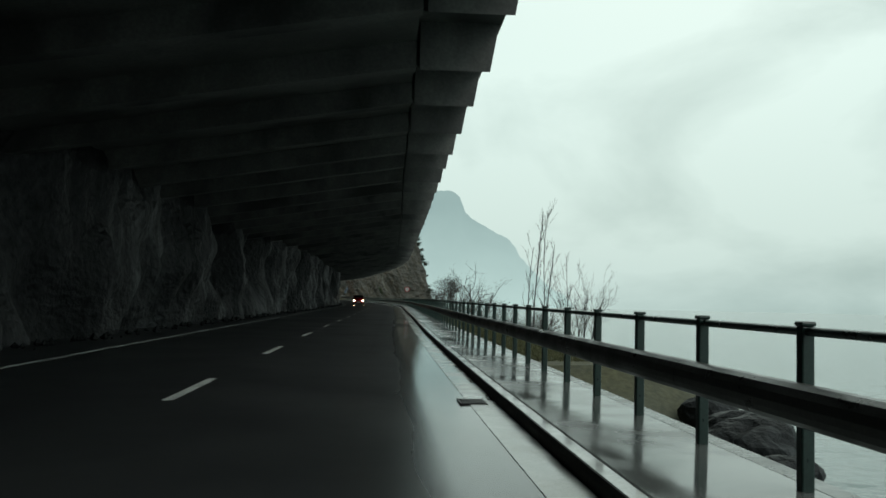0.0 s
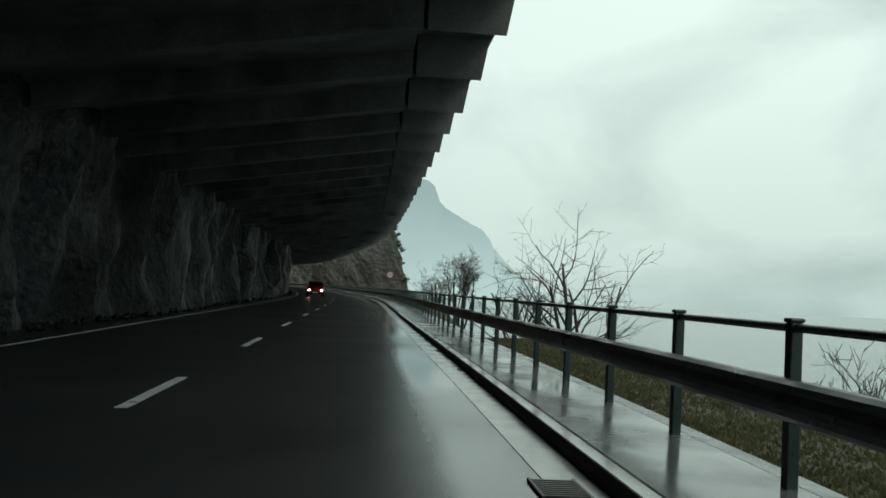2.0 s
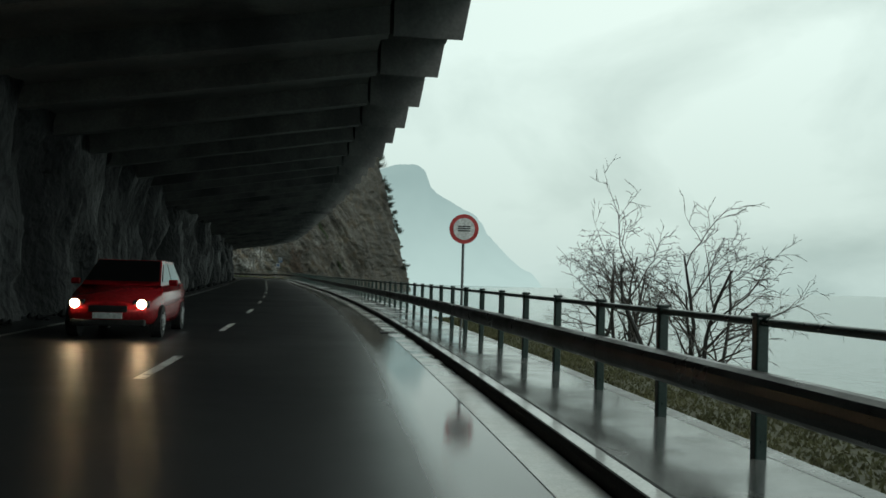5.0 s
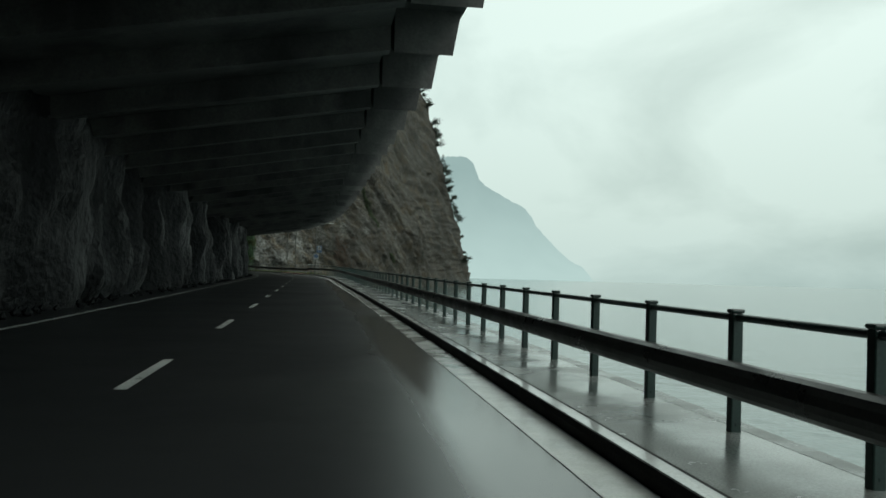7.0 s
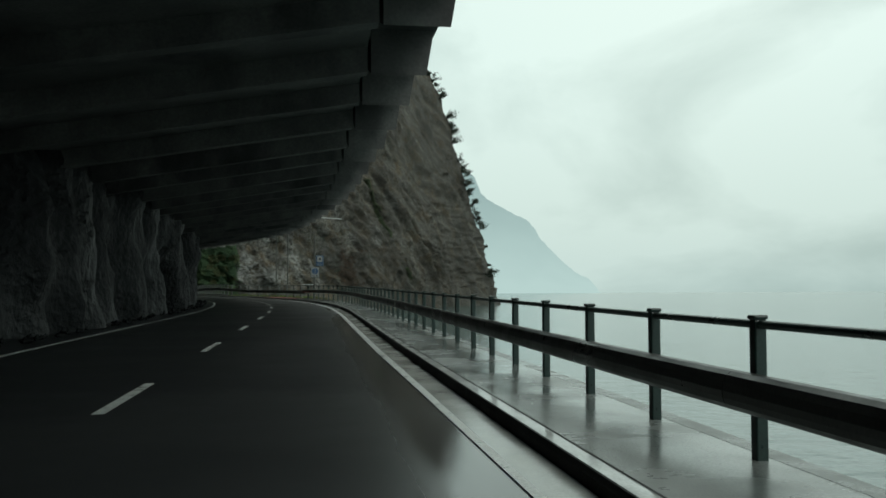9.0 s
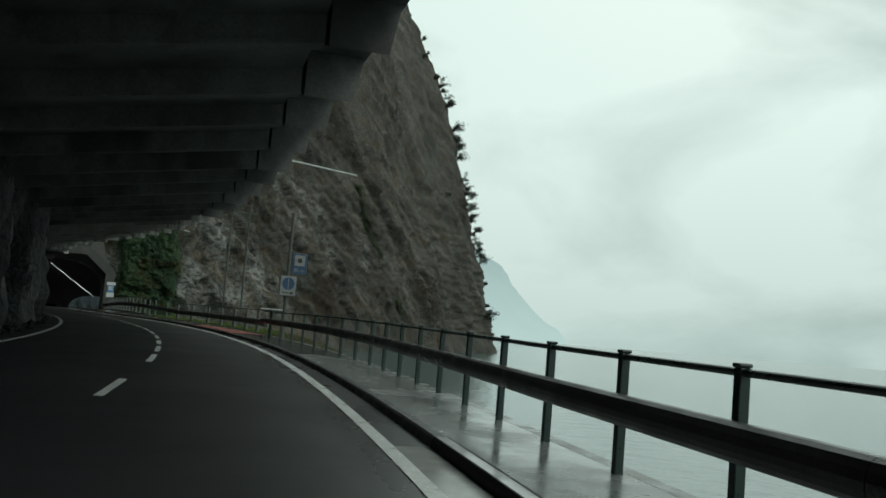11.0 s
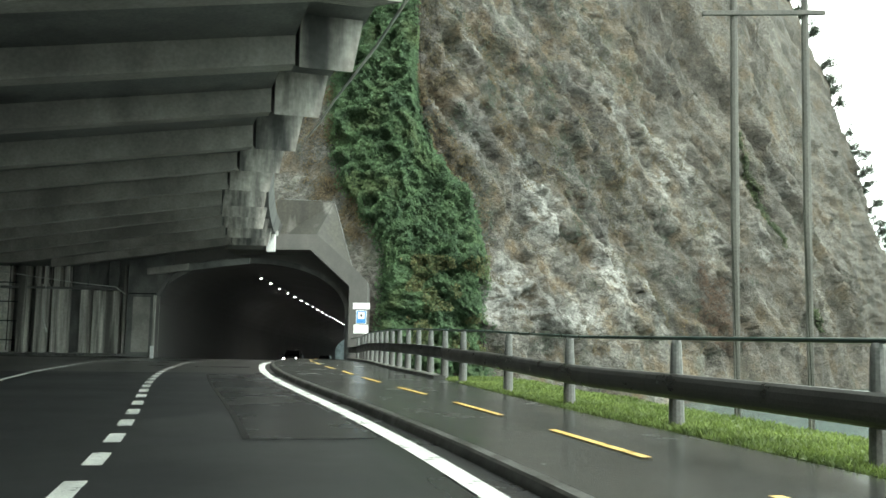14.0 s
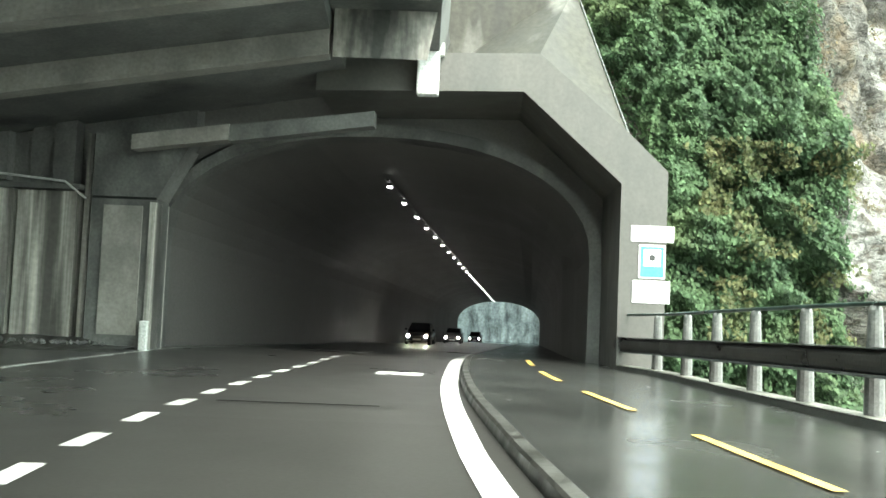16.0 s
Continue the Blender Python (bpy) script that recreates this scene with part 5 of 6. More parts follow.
def railing(s0, s1, places, label, pale=False):
    whole = empty("railing", Matrix(), label, "railing")
    o = rail_line
    zp = lambda s: lerp(s, (300, 306, 313, 320, 327, 334, 343), (-0.12, -0.11, 0.02, 0.10, 0.08, 0.0, -0.15)) if pale else lerp(s, (-15, 12, 34, 58, 83, 142, 165, 186, 197, 209, 240, 262), (0.09, 0.105, 0.12, 0.07, 0.035, -0.05, -0.06, -0.02, -0.02, 0.02, 0.12, 0.25))
    for s in [q for q in places if s0 <= q <= s1]:
        ob = new("post", POST_PALE if pale else POST)
        ob.parent = whole
        ob.matrix_basis = on_road(s, o(s) + 0.06, zp(s))
    sv = steps(s0, s1, 1.0 if s0 > 200 else 2.0)
    octo = [(0.030 * math.cos(a), 0.030 * math.sin(a)) for a in [2 * math.pi * k / 8 for k in range(8)]]
    loft("handrail", sv, lambda s: [(o(s) + 0.06 + x, zp(s) + (1.49 if pale else 1.055) + z) for x, z in octo], STEEL, True, whole, True)
    # guard beam: a deep box with rounded edges and a groove, in bays
    gz = 0.70 if pale else 0.45
    deep = (1.6 if s0 < 300 else 1.3) if pale else 1.22
    prof = [(x, 0.272 + (z - 0.272) * deep) for x, z in ((-0.09, 0.06), (-0.12, 0.085), (-0.135, 0.12), (-0.138, 0.16), (-0.13, 0.21), (-0.105, 0.25), (-0.06, 0.27), (0.0, 0.272), (0.0, 0.045), (-0.05, 0.045))]
    bays = list(np.arange(s0, s1, 8.0)) + [s1]
    for a, b in zip(bays, bays[1:]):
        loft("guard_beam", steps(a + 0.004, b - 0.004, 1.0 if a > 200 else 2.0), lambda s: [(o(s) + 0.0 + x, zp(s) + gz + z) for x, z in prof], GUARD, True, whole)
        if s0 > 300:
            loft("guard_flange", steps(a + 0.004, b - 0.004, 1.0), lambda s: [(o(s) + x, zp(s) + gz + z) for x, z in ((-0.15, 0.275), (0.02, 0.275), (0.02, 0.29), (-0.15, 0.29))], GALV, True, whole, label="grey galvanised top flange")
            loft("guard_lip", steps(a + 0.004, b - 0.004, 1.0), lambda s: [(o(s) + x, zp(s) + gz + z) for x, z in ((-0.13, -0.055), (-0.02, -0.055), (-0.02, -0.02), (-0.13, -0.02))], GALV, True, whole, label="grey lower rail of the guard beam")
    return whole


railing(-60, 10.6, post_places, "dark green steel railing with a heavy guard beam beside the path")
railing(10.65, 276.5, post_places, "dark green steel railing with a heavy guard beam beside the path")
railing(279.0, 316.0, np.arange(282.4, 316, 4.0), "weathered steel railing with a guard beam at the grass edge", True)
structure(loft("path_kerb", steps(316, 343.2, 1.5), lambda s: [(path_edge(s) - 0.30, 0.09), (path_edge(s) - 0.28, 0.20), (path_edge(s) + 0.06, 0.21), (path_edge(s) + 0.07, 0.0)], KERB_GREY, True), "low concrete kerb under the railing by the portal", "kerb")
MOSSKERB = shader("mossy_kerb_concrete", (0.040, 0.043, 0.034), (0.20, 0.195, 0.175), rough=(0.5, 0.85), scale=2.6, fine=22, bump=0.5, dist=0.012, mid=0.53)
loft("kerb_top", steps(316, 343.2, 0.75), lambda s: [(path_edge(s) - 0.275 + 0.03 * noise.noise(Vector((s * 1.7, 2.0, 0))), 0.214), (path_edge(s) - 0.1, 0.222), (path_edge(s) + 0.06, 0.216)], MOSSKERB, parent=bpy.data.objects["path_kerb"], label="mossy weathered top of the kerb")
railing(316.1, 343.4, np.arange(316.4, 343.3, 1.8), "weathered steel railing with closely set pale posts by the portal", True)

# ---- grass ----
def blades(name, s0, s1, reach, count, height, material, label, seed):
    """Short blades rooted on the bank, from the path's edge outwards."""
    rng = random.Random(seed)
    v, f = [], []
    rows = {}
    for _ in range(count):
        s = rng.uniform(s0, s1)
        o = path_edge(s) + 0.10 + reach * rng.random() ** 1.3
        a = -200 + 1.5 * math.floor((s + 200) / 1.5)
        b = a + 1.5
        for q in (a, b):
            if q not in rows:
                rows[q] = shore_line(q)[1:]
        za, zb = (lerp(o, [p[0] for p in rows[q]], [p[1] for p in rows[q]]) for q in (a, b))
        p = P(s, o, za + (zb - za) * (s - a) / 1.5 - 0.01)
        h = height * rng.uniform(0.5, 1.3) * (1 + 0.5 * noise.noise(Vector((s * 0.7, o * 0.9, seed))))
        w = 0.010
        t = rng.uniform(0, 6.28)
        d = Vector((math.cos(t), math.sin(t), 0))
        b = Vector((rng.uniform(-1, 1), rng.uniform(-1, 1), 0)) * h * 0.8
        k = len(v)
        v += [p - d * w * 2, p + d * w * 2, p + b * 0.4 + Vector((0, 0, h * 0.6)) + d * w, p + b + Vector((0, 0, h))]
        f += [(k, k + 1, k + 2), (k, k + 2, k + 3)]
    return tagged(mesh_object(name, v, f, material), label, "grass", kind="stuff")


blades("grass", 278.5, 318, 3.2, 60000, 0.075, GRASS, "short bright green grass strip under the railing", 3)
blades("dry_grass", -1, 52, 3.6, 84000, 0.06, DRYGRASS, "brown wet grass on the bank beyond the railing", 4)
blades("dry_grass", 264, 279, 2.3, 16000, 0.07, DRYGRASS, "brown and green grass on the bank by the sign post", 6)
blades("dry_grass", 87, 125, 2.6, 36000, 0.06, DRYGRASS, "brown wet grass on the bank beyond the railing", 5)

# ---- bare trees ----
def bare_tree(label, s, o, z, seed, stems, height, spread, thick=0.11, arch_=0.0, levels=4, up=0.35, kid=0.5, first=0.28, kids=None, crook=1.0):
    rng = random.Random(seed)
    tree = empty("bare_tree", Matrix.Translation(P(s, o, z)), label, "tree", "bare trees on the bank")
    trunk, twigs = bmesh.new(), bmesh.new()

    def grow(p, way, length, r, level):
        wob = crook * (0.3 if kid < 0.3 and level == 0 else 1.0)
        n = 5 if level < 2 else 4
        pts, rad = [p.copy()], [r]
        q, w = p.copy(), way.normalized()
        for i in range(n):
            w = (w + Vector((wob * rng.gauss(0, 0.13), wob * rng.gauss(0, 0.13), wob * rng.gauss(0, 0.10) + up * 0.12 - arch_ * 0.10 * level))).normalized()
            q = q + w * length / n
            pts.append(q.copy())
            rad.append(max(r * (1 - 0.72 * (i + 1) / n), 0.0045))
        tube(trunk if level == 0 else twigs, pts, rad, 6 if level < 2 else (4 if level < 3 else 3), False)
        if level < levels:
            count = (7, 3, 2, 2, 1)[level] if kid < 0.3 else ((5, 4, 3, 2, 2) if kid >= 0.5 else (6, 5, 4, 3, 2))[level]
            if kids:
                count = kids[level]
            for c in range(count):
                a = first + (0.96 - first) * (c + rng.random() * 0.8) / count
                i = min(int(a * n), n - 1)
                base = pts[i].lerp(pts[i + 1], a * n - i)
                d = (pts[i + 1] - pts[i]).normalized()
                side = Vector((rng.gauss(0, 1), rng.gauss(0, 1), rng.gauss(0, 0.5))).normalized()
                side = (side - d * side.dot(d)).normalized()
                ang = rng.uniform(0.45, 0.95) * spread
                grow(base, d * math.cos(ang) + side * math.sin(ang), length * (kid if level == 0 else 0.5) * rng.uniform(0.75, 1.2), max(rad[i] * 0.52, 0.007), level + 1)

    for k in range(stems):
        a = 2 * math.pi * (k + rng.random() * 0.6) / stems
        lean = 0.0 if stems == 1 else rng.uniform(0.12, 0.34) * spread
        start = Vector((0.25 * math.cos(a), 0.25 * math.sin(a), -0.4)) if stems > 1 else Vector((0, 0, -0.4))
        grow(start, Vector((math.cos(a) * lean, math.sin(a) * lean, 1)), height * rng.uniform(0.75, 1.0), thick * rng.uniform(0.8, 1.1), 0)
    part("trunk", trunk, BARK, tree)
    part("crown", twigs, TWIG, tree, "bare branches and twigs without leaves")
    return tree


SLIM = "tall slender leafless tree on the bank by the railing"
WIDE = "leafless tree with wide arching limbs beyond the railing"
for s, o, seed, h in ((24.5, 9.8, 1, 8.0), (25.0, 10.3, 2, 7.8), (25.7, 10.5, 15, 8.1)):
    bare_tree(SLIM, s, o, -1.5, seed, 1, h, 0.36, 0.045, levels=3, up=0.6, kid=0.15, first=0.35)
bare_tree("tangled leafless bush beside tall trunks", 25.2, 10.0, -1.4, 3, 9, 2.3, 1.0, 0.05, levels=3)
bare_tree("tangled leafless bush beside tall trunks", 27.0, 10.6, -1.4, 16, 7, 2.2, 1.0, 0.05, levels=3)
bare_tree(SLIM, 36.6, 13.7, -1.8, 24, 1, 6.2, 0.4, 0.045, levels=3, up=0.6, kid=0.18, first=0.3)
bare_tree("dense leafless bush on the bank", 35.5, 14.4, -2.0, 25, 8, 4.2, 0.8, 0.05, levels=3)
bare_tree(SLIM, 38.2, 11.4, -1.5, 4, 1, 8.6, 0.4, 0.055, levels=3, up=0.6, kid=0.18, first=0.3)
bare_tree("low leafless bush on the bank", 33.0, 9.6, -1.2, 5, 6, 1.9, 1.0, 0.04, levels=3)
bare_tree("low leafless bush on the bank", 40.0, 9.8, -1.4, 17, 6, 2.2, 1.0, 0.04, levels=3)
bare_tree(WIDE, 58.3, 9.8, -1.8, 6, 4, 5.0, 1.2, 0.13, 0.15, levels=3, kid=0.62)
bare_tree("tall sapling with a few bare limbs below the railing", 66.2, 9.8, -2.2, 7, 1, 6.0, 1.1, 0.062, levels=2, up=0.4, kid=0.26, first=0.5, kids=(3, 1, 0), crook=0.8)
bare_tree("tall sapling with a few bare limbs below the railing", 65.2, 10.3, -2.2, 27, 1, 5.2, 1.0, 0.05, levels=2, up=0.4, kid=0.25, first=0.45, kids=(3, 2, 0), crook=0.8)
bare_tree("slim leafless tree below the railing", 71.5, 10.2, -2.2, 18, 1, 4.6, 0.9, 0.09, 0.2, kid=0.45)
bare_tree(WIDE, 82.5, 12.0, -3.0, 8, 4, 5.4, 1.1, 0.13, 0.3, kid=0.55)
bare_tree(WIDE, 78.5, 12.6, -3.4, 19, 2, 5.0, 1.0, 0.10, 0.3, kid=0.5)
bare_tree("many-stemmed leafless tree with a round crown", 101.0, 10.5, -1.6, 57, 7, 5.75, 0.62, 0.10, 0.04, kid=0.30, first=0.48, kids=(9, 6, 4, 2, 1), crook=1.7, levels=4, up=0.30)
bare_tree("small leafless tree with drooping twigs", 115.8, 10.0, -1.5, 10, 5, 4.1, 0.95, 0.08, 0.3, kids=(6, 5, 3, 2, 1), crook=1.4, kid=0.42)
bare_tree("small leafless tree with drooping twigs", 121.5, 10.6, -1.5, 14, 5, 4.2, 1.0, 0.08, 0.3, kids=(6, 5, 3, 2, 1), crook=1.4, kid=0.42)

# boulders at the water's edge by the start
rng = random.Random(21)
for s, o, r in ((-7.2, 7.9, 0.7), (-5.6, 8.3, 0.55), (-9.4, 7.4, 0.4), (-3.5, 8.6, 0.6)):
    bm = bmesh.new()
    bmesh.ops.create_icosphere(bm, subdivisions=3, radius=r)
    for vert in bm.verts:
        vert.co *= 1 + 0.35 * fractal(vert.co * 1.7 + Vector((s, 0, 0)), 3)
        vert.co.z *= 0.65
    b = part("boulder", bm, ROCK)
    b.matrix_basis = Matrix.Translation(P(s, o, -0.75))
    tagged(b, "dark wet boulder beside the path", "boulder", "boulders")

# broken stone on the shore before the bend
rng = random.Random(23)
verts, faces = [], []
for i in range(420):
    s, o = rng.uniform(228, 266), rng.uniform(6.2, 9.6)
    r = rng.uniform(0.12, 0.34)
    c = P(s, o, -0.75 - 0.35 * (o - 6.2) + rng.uniform(-0.1, 0.1))
    k = len(verts)
    turn = Euler((rng.uniform(0, 6), rng.uniform(0, 6), rng.uniform(0, 6))).to_matrix()
    for dx in (-1, 1):
        for dy in (-1, 1):
            for dz in (-1, 1):
                verts.append(c + turn @ Vector((dx * rng.uniform(0.7, 1.1), dy * rng.uniform(0.6, 1.0), dz * rng.uniform(0.4, 0.7))) * r)
    faces += [tuple(k + q for q in face) for face in ((0, 1, 3, 2), (4, 6, 7, 5), (0, 4, 5, 1), (2, 3, 7, 6), (0, 2, 6, 4), (1, 5, 7, 3))]
RIPRAP = shader("pale_wet_stones", (0.14, 0.15, 0.14), (0.32, 0.33, 0.31), rough=(0.25, 0.6), scale=1.5, fine=12, bump=0.4, dist=0.02, var=0.35)
tagged(mesh_object("shore_stones", verts, faces, RIPRAP), "pale wet broken stones along the lake shore", "stones", kind="stuff")

# ---- signs ----
def board(name, x0, z0, x1, z1, y, material, parent, label="", thick=0.02, bevel=0.004):
    bm = bmesh.new()
    box(bm, x0, y - thick, z0, x1, y, z1, bevel)
    return part(name, bm, material, parent, label)


def round_sign(s, o, z_mid):
    sign = empty("traffic_sign", on_road(s, o, 0.1, 0), "round red-edged traffic sign on a grey post", "sign")
    bm = bmesh.new()
    tube(bm, [(0, 0, -0.2), (0, 0, z_mid + 0.2)], 0.035, 8)
    part("post", bm, GALV, sign)
    bm = bmesh.new()
    disc(bm, (0, -0.06, z_mid - 0.1), 0.38, 0.02)
    part("sign_rim", bm, SIGNRED, sign, "red rim")
    bm = bmesh.new()
    disc(bm, (0, -0.074, z_mid - 0.1), 0.28, 0.012)
    part("sign_face", bm, WHITE, sign, "white disc")
    bm = bmesh.new()
    for i in range(3):
        box(bm, -0.16, -0.086, z_mid - 0.16 + i * 0.055, 0.16, -0.081, z_mid - 0.13 + i * 0.055)
    part("print_bars", bm, BLACK, sign)
    return sign


round_sign(120.0, 5.72, 2.55)

post = empty("sign_post", on_road(272.5, 5.9, 0.1, 2), "tall wooden pole with two blue and white road signs", "sign")
bm = bmesh.new()
tube(bm, [(0, 0, -0.3), (0, 0, 3.0), (0.0, 0, 5.9)], [0.085, 0.08, 0.07], 10)
part("pole", bm, WOOD, post)
bm = bmesh.new()
for z in (3.18, 3.92):
    box(bm, 0.0, -0.06, z - 0.02, 0.15, -0.01, z + 0.02)
part("bracket", bm, STEEL, post)
up = board("upper_sign", 0.145, 3.075, 0.835, 4.025, -0.03, SHADEDBLUE, post, "blue panel with a white square, backlit shade in its colours", bevel=0.02)
board("sign_border", 0.13, 3.06, 0.85, 4.04, -0.024, SHADEDWHITE, post, bevel=0.02)
board("sign_frame", 0.10, 3.03, 0.88, 4.07, -0.015, STEEL, post, bevel=0.02)
board("white_square", 0.24, 3.45, 0.74, 3.95, -0.052, SHADEDWHITE, up)
bm = bmesh.new()
disc(bm, (0.49, -0.075, 3.70), 0.11, 0.01)
part("black_symbol", bm, BLACK, up)
letters = bpy.data.curves.new("distance_text", "FONT")
letters.body, letters.size, letters.extrude = "80 m", 0.24, 0.003
_tmp = bpy.data.objects.new("distance_text", letters)
_me = bpy.data.meshes.new_from_object(_tmp)
bpy.data.objects.remove(_tmp)
_me.materials.clear()
_me.materials.append(SHADEDWHITE)
_txt = new("distance_text", _me)
_txt.parent = up
_txt.matrix_basis = pose(0.23, -0.056, 3.17, 90, 0, 0)
low = board("lower_sign", -0.35, 2.02, 0.40, 2.93, -0.11, SHADEDWHITE, post, "white panel with a blue disc and an arrow, backlit shade in its colours", bevel=0.02)
board("sign_frame", -0.38, 1.99, 0.43, 2.96, -0.095, STEEL, post, bevel=0.02)
bm = bmesh.new()
disc(bm, (0.025, -0.14, 2.58), 0.29, 0.012)
part("blue_disc", bm, SHADEDBLUE, low)
board("disc_divider", 0.01, 2.32, 0.04, 2.84, -0.148, SHADEDWHITE, low, thick=0.006, bevel=0.0)
bm = bmesh.new()
box(bm, -0.24, -0.142, 2.13, 0.18, -0.134, 2.17)
tri = [bm.verts.new(p) for p in ((0.16, -0.142, 2.07), (0.16, -0.142, 2.23), (0.30, -0.142, 2.15))]
bm.faces.new(tri)
part("arrow", bm, BLACK, low)

# emergency bay sign on the portal frame
psign = empty("portal_sign", on_road(S_PORTAL - 1.45, 8.0, 0.0), "blue and white emergency sign between two white boards", "sign")
board("top_board", -0.48, 3.0, 0.48, 3.36, -0.01, WHITE, psign, "plain white board", 0.04)
board("bottom_board", -0.42, 1.62, 0.42, 2.13, -0.01, WHITE, psign, "plain white board", 0.04)
pb = board("sign_panel", -0.30, 2.17, 0.30, 2.93, -0.01, WHITE, psign, "white-rimmed blue panel", 0.05, 0.02)
board("blue_field", -0.26, 2.21, 0.26, 2.89, -0.062, BLUE, pb, thick=0.01, bevel=0.0)
board("white_square", -0.19, 2.45, 0.19, 2.83, -0.074, WHITE, pb, thick=0.006, bevel=0.0)
bm = bmesh.new()
disc(bm, (0, -0.084, 2.64), 0.07, 0.006)
part("black_symbol", bm, BLACK, pb)

# small white board on the railing near the sign post
wb = empty("white_board", on_road(274.8, 5.74, 0.1), "thin white board on a short post", "board")
bm = bmesh.new()
box(bm, -0.55, -0.06, 1.31, 0.55, 0.06, 1.36, 0.01)
part("plate", bm, WHITE, wb)
bm = bmesh.new()
tube(bm, [(0, 0, -0.1), (0, 0, 1.31)], 0.05, 8)
part("post", bm, STEEL, wb)

# ---- wooden line pole with two masts below the cliff ----
pole = empty("line_pole", on_road(306.6, 11.7, -2.5, -20), "grey wooden line pole with two masts and crossarms", "pole")
for x, h in ((0.0, 12.6), (1.48, 12.9)):
    bm = bmesh.new()
    tube(bm, [(x, 0, -1), (x, 0, h * 0.5), (x + 0.03, 0, h)], [0.10, 0.09, 0.07], 8)
    part("mast", bm, WOOD, pole)
for z, x0, x1 in ((10.8, -0.65, 1.9), (12.1, -0.2, 2.0)):
    bm = bmesh.new()
    box(bm, x0, -0.11, z - 0.05, x1, -0.03, z + 0.05, 0.01)
    part("crossarm", bm, WOOD, pole)

# ---- water spouts at the roof edge ----
for s, dx, dy in ((264.7, 3.0, 1.1), (300.0, 3.0, 2.8)):
    o = roof_edge(s) + 0.12
    sp = empty("water_spout", on_road(s, o, 7.12), "pale metal pipe sticking out from the roof edge", "pipe", "roof spouts")
    bm = bmesh.new()
    tube(bm, [(roof_edge(s - 6) + 0.3 - o, -6.0, 0.95), (0.1, -0.5, 0.12), (0.12, -0.1, 0.0), (0.3, 0.1, 0.0), (dx, dy, -0.07)], 0.038, 8)
    part("pipe", bm, PALEPIPE, sp)
    bm = bmesh.new()
    box(bm, -0.12, -0.1, -0.1, 0.2, 0.1, 0.12, 0.02)
    part("bracket", bm, GALV, sp)

bm = bmesh.new()
tube(bm, [P(s, roof_edge(s) + 0.10, 6.55 + 0.03 * math.sin(s)) for s in np.arange(290, 315, 2.0)], 0.028, 5)
tagged(part("cable", bm, PALEPIPE), "thin pale cable along the outer edge of the roof", "cable")

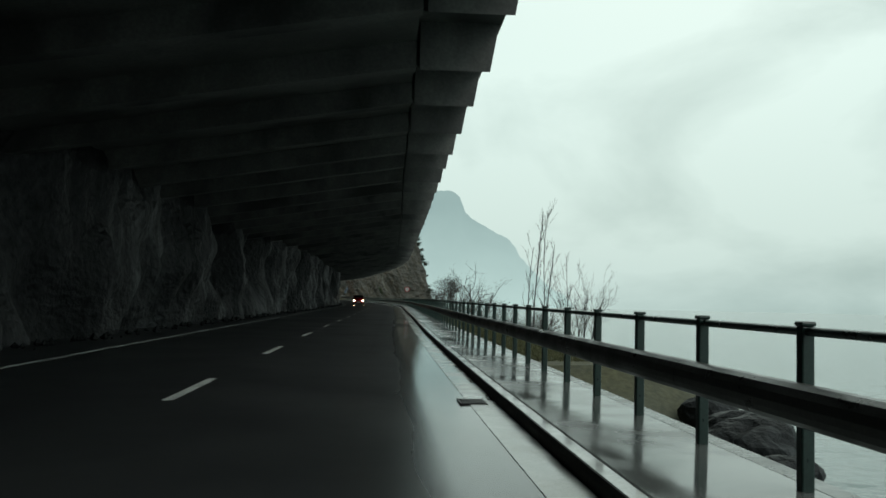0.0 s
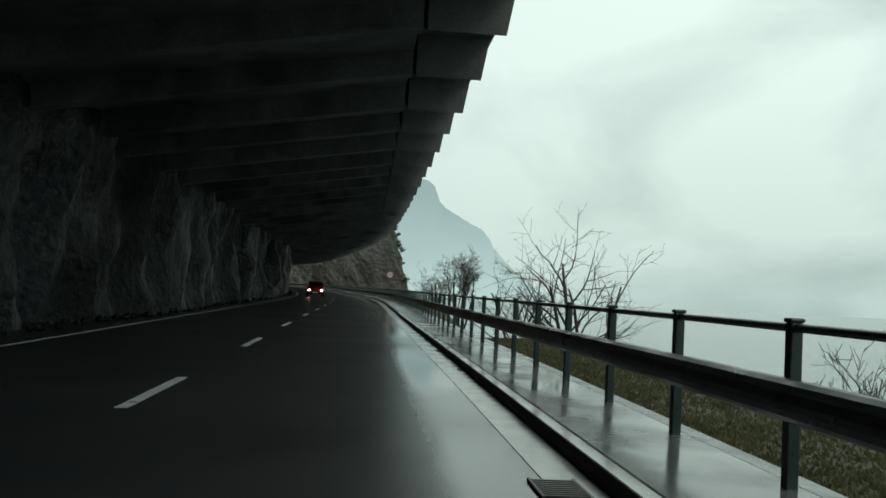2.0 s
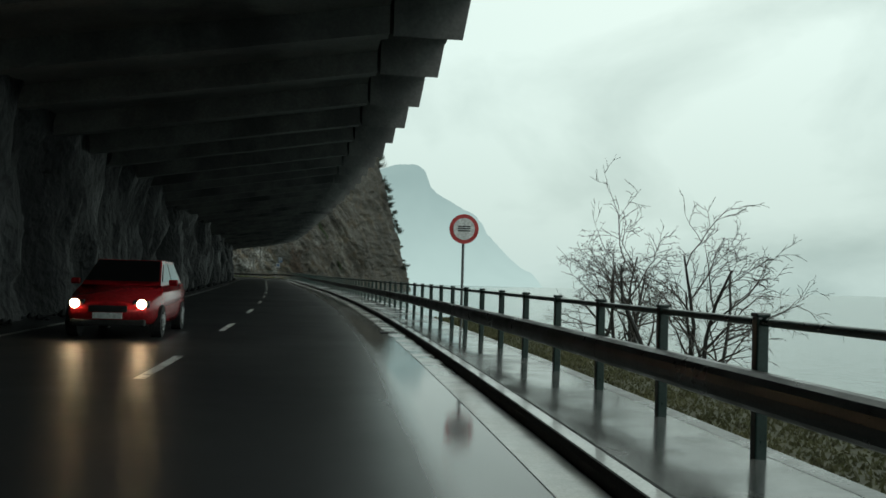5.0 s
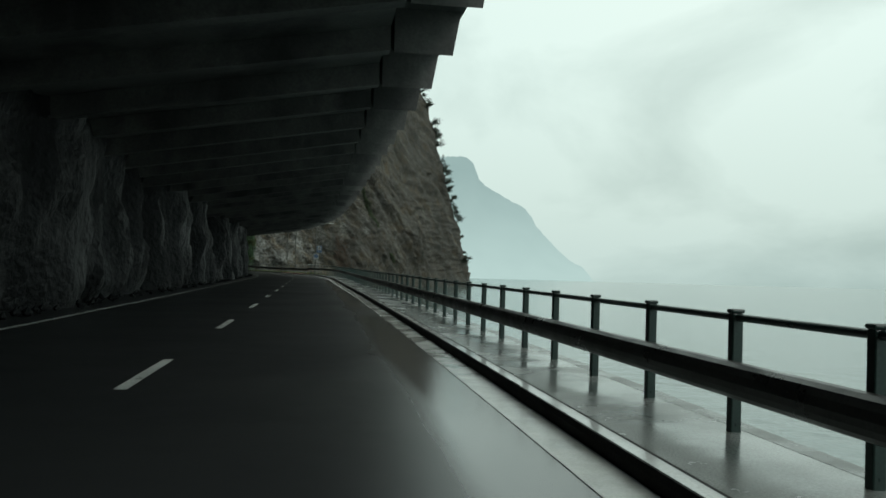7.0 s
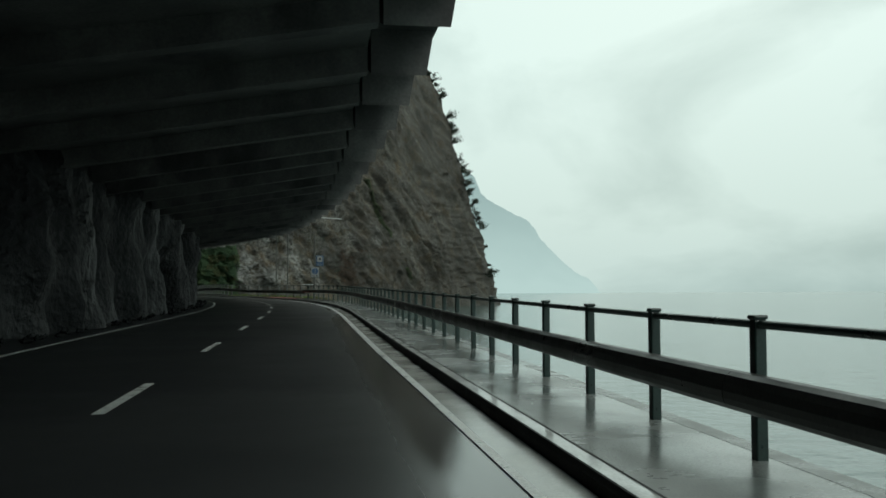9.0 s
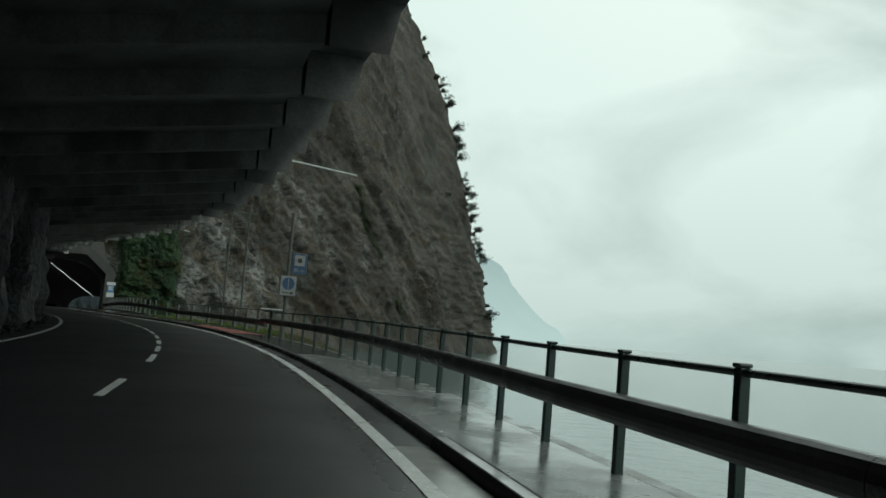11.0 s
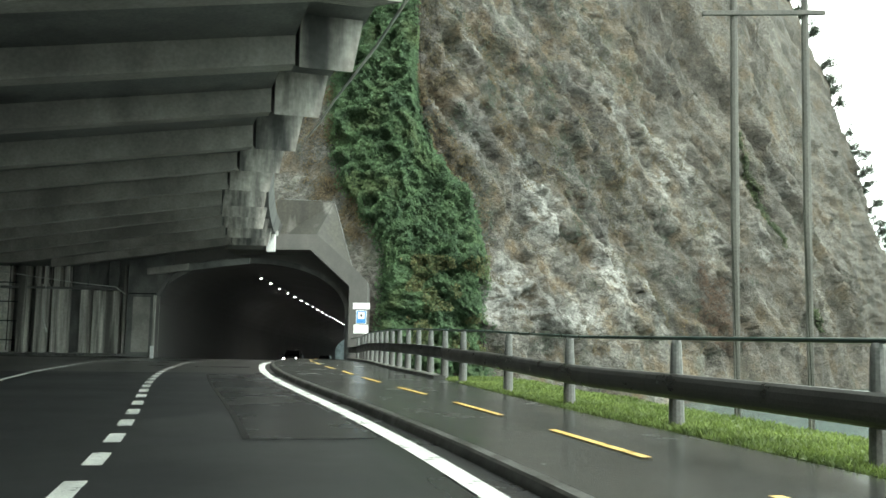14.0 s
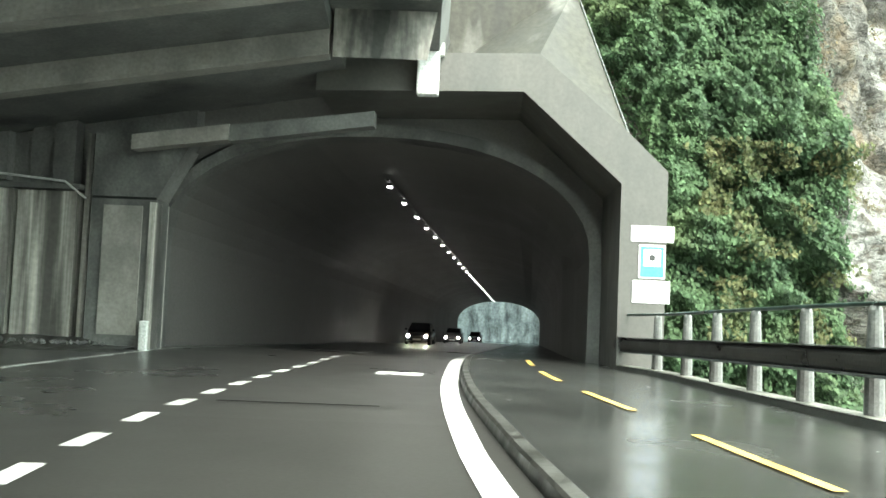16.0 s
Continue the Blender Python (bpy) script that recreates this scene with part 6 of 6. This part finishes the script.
# ---- cars ----
def car(s, o, paint, label, lamp=WHITELAMP):
    whole = empty("car", on_road(s, o, 0.0, 180), label, "car", "oncoming cars")
    # body: cross sections along y (front at +y)
    secs = [(-2.05, 0.72, 0.40, 0.92), (-1.95, 0.80, 0.28, 1.02), (-1.2, 0.84, 0.24, 1.00), (0.0, 0.85, 0.24, 0.98), (0.9, 0.84, 0.24, 0.95), (1.6, 0.80, 0.26, 0.80), (1.95, 0.72, 0.30, 0.68), (2.05, 0.60, 0.36, 0.60)]
    v, f = [], []
    for y, w, z0, z1 in secs:
        v += [(-w * 0.92, y, z0), (-w, y, z0 + 0.14), (-w, y, (z0 + z1) / 2 + 0.08), (-w * 0.93, y, z1), (0, y, z1 + 0.04), (w * 0.93, y, z1), (w, y, (z0 + z1) / 2 + 0.08), (w, y, z0 + 0.14), (w * 0.92, y, z0)]
    n = 9
    for i in range(len(secs) - 1):
        for j in range(n):
            a, b = i * n + j, i * n + (j + 1) % n
            f.append((a, b, b + n, a + n))
    f += [tuple(range(n))[::-1], tuple((len(secs) - 1) * n + k for k in range(n))]
    mesh_object("body", v, f, paint, whole, smooth=True)
    cab = [(-1.75, 0.74, 1.0), (-1.25, 0.62, 1.46), (0.15, 0.62, 1.48), (0.95, 0.74, 0.98)]
    v = []
    for y, w, z in cab:
        v += [(-w, y, z), (w, y, z)]
    lowv = [(-0.78, -1.75, 0.94), (0.78, -1.75, 0.94), (0.78, 0.95, 0.92), (-0.78, 0.95, 0.92)]
    v += lowv
    mesh_object("cabin", v, [(2, 3, 5, 4), (0, 1, 3, 2), (0, 2, 4, 6), (1, 7, 5, 3), (4, 5, 7, 6), (0, 6, 11, 8), (1, 9, 10, 7)], paint, whole)
    mesh_object("windscreen", [(-0.60, 0.22, 1.44), (0.60, 0.22, 1.44), (0.70, 0.90, 1.03), (-0.70, 0.90, 1.03)], [(0, 3, 2, 1)], GLASS, whole, "dark windscreen", matrix=Matrix.Translation((0, 0.02, 0.03)))
    for sx in (-1, 1):
        for quad in (((-1.46, 1.07), (-1.17, 1.39), (-0.42, 1.41), (-0.42, 1.06)), ((-0.34, 1.06), (-0.34, 1.41), (0.10, 1.41), (0.66, 1.06))):
            pane = [(sx * (0.752 - (z - 1.0) / 0.46 * 0.12), y, z) for y, z in quad]
            inner = [(x - sx * 0.02, y, z) for x, y, z in pane]
            mesh_object("side_window", pane + inner, [(0, 1, 2, 3), (7, 6, 5, 4), (0, 4, 5, 1), (1, 5, 6, 2), (2, 6, 7, 3), (3, 7, 4, 0)], GLASS, whole, "dark side window")
        bm = bmesh.new()
        box(bm, sx * 0.57 - 0.15, 1.93, 0.58, sx * 0.57 + 0.15, 2.02, 0.72, 0.03)
        part("headlight_housing", bm, GLASS, whole)
        bm = bmesh.new()
        disc(bm, (sx * 0.59, 2.045, 0.65), 0.082, 0.03, "y", 16)
        part("headlight", bm, lamp, whole, "lit white headlight")
        bm = bmesh.new()
        box(bm, sx * 0.93 - 0.09, 0.55, 0.98, sx * 0.93 + 0.09, 0.68, 1.10, 0.03)
        part("mirror", bm, paint, whole)
        for y in (-1.25, 1.28):
            bm = bmesh.new()
            disc(bm, (sx * 0.76, y, 0.31), 0.31, 0.20, "x", 20)
            w = part("tyre", bm, RUBBER, whole)
            bm = bmesh.new()
            disc(bm, (sx * 0.865, y, 0.31), 0.19, 0.02, "x", 16)
            part("rim", bm, CHROME, w)
    bm = bmesh.new()
    box(bm, -0.66, 1.86, 0.24, 0.66, 2.07, 0.37, 0.04)
    part("bumper", bm, RUBBER, whole, "black plastic lower bumper")
    board("grille", -0.34, 0.50, 0.34, 0.62, 2.09, BLACK, whole)
    board("number_plate", -0.26, 0.38, 0.26, 0.49, 2.10, WHITE, whole)
    return whole


car(116.5, -1.75, CARRED, "red hatchback with lit headlights on the wet road", HEADLAMP)
car(384.0, -1.7, CARDARK, "dark car with lit headlights in the tunnel")
car(411.0, -1.7, CARGREY, "grey car with lit headlights in the tunnel")
car(446.0, -1.7, CARDARK, "dark car with lit headlights in the tunnel")
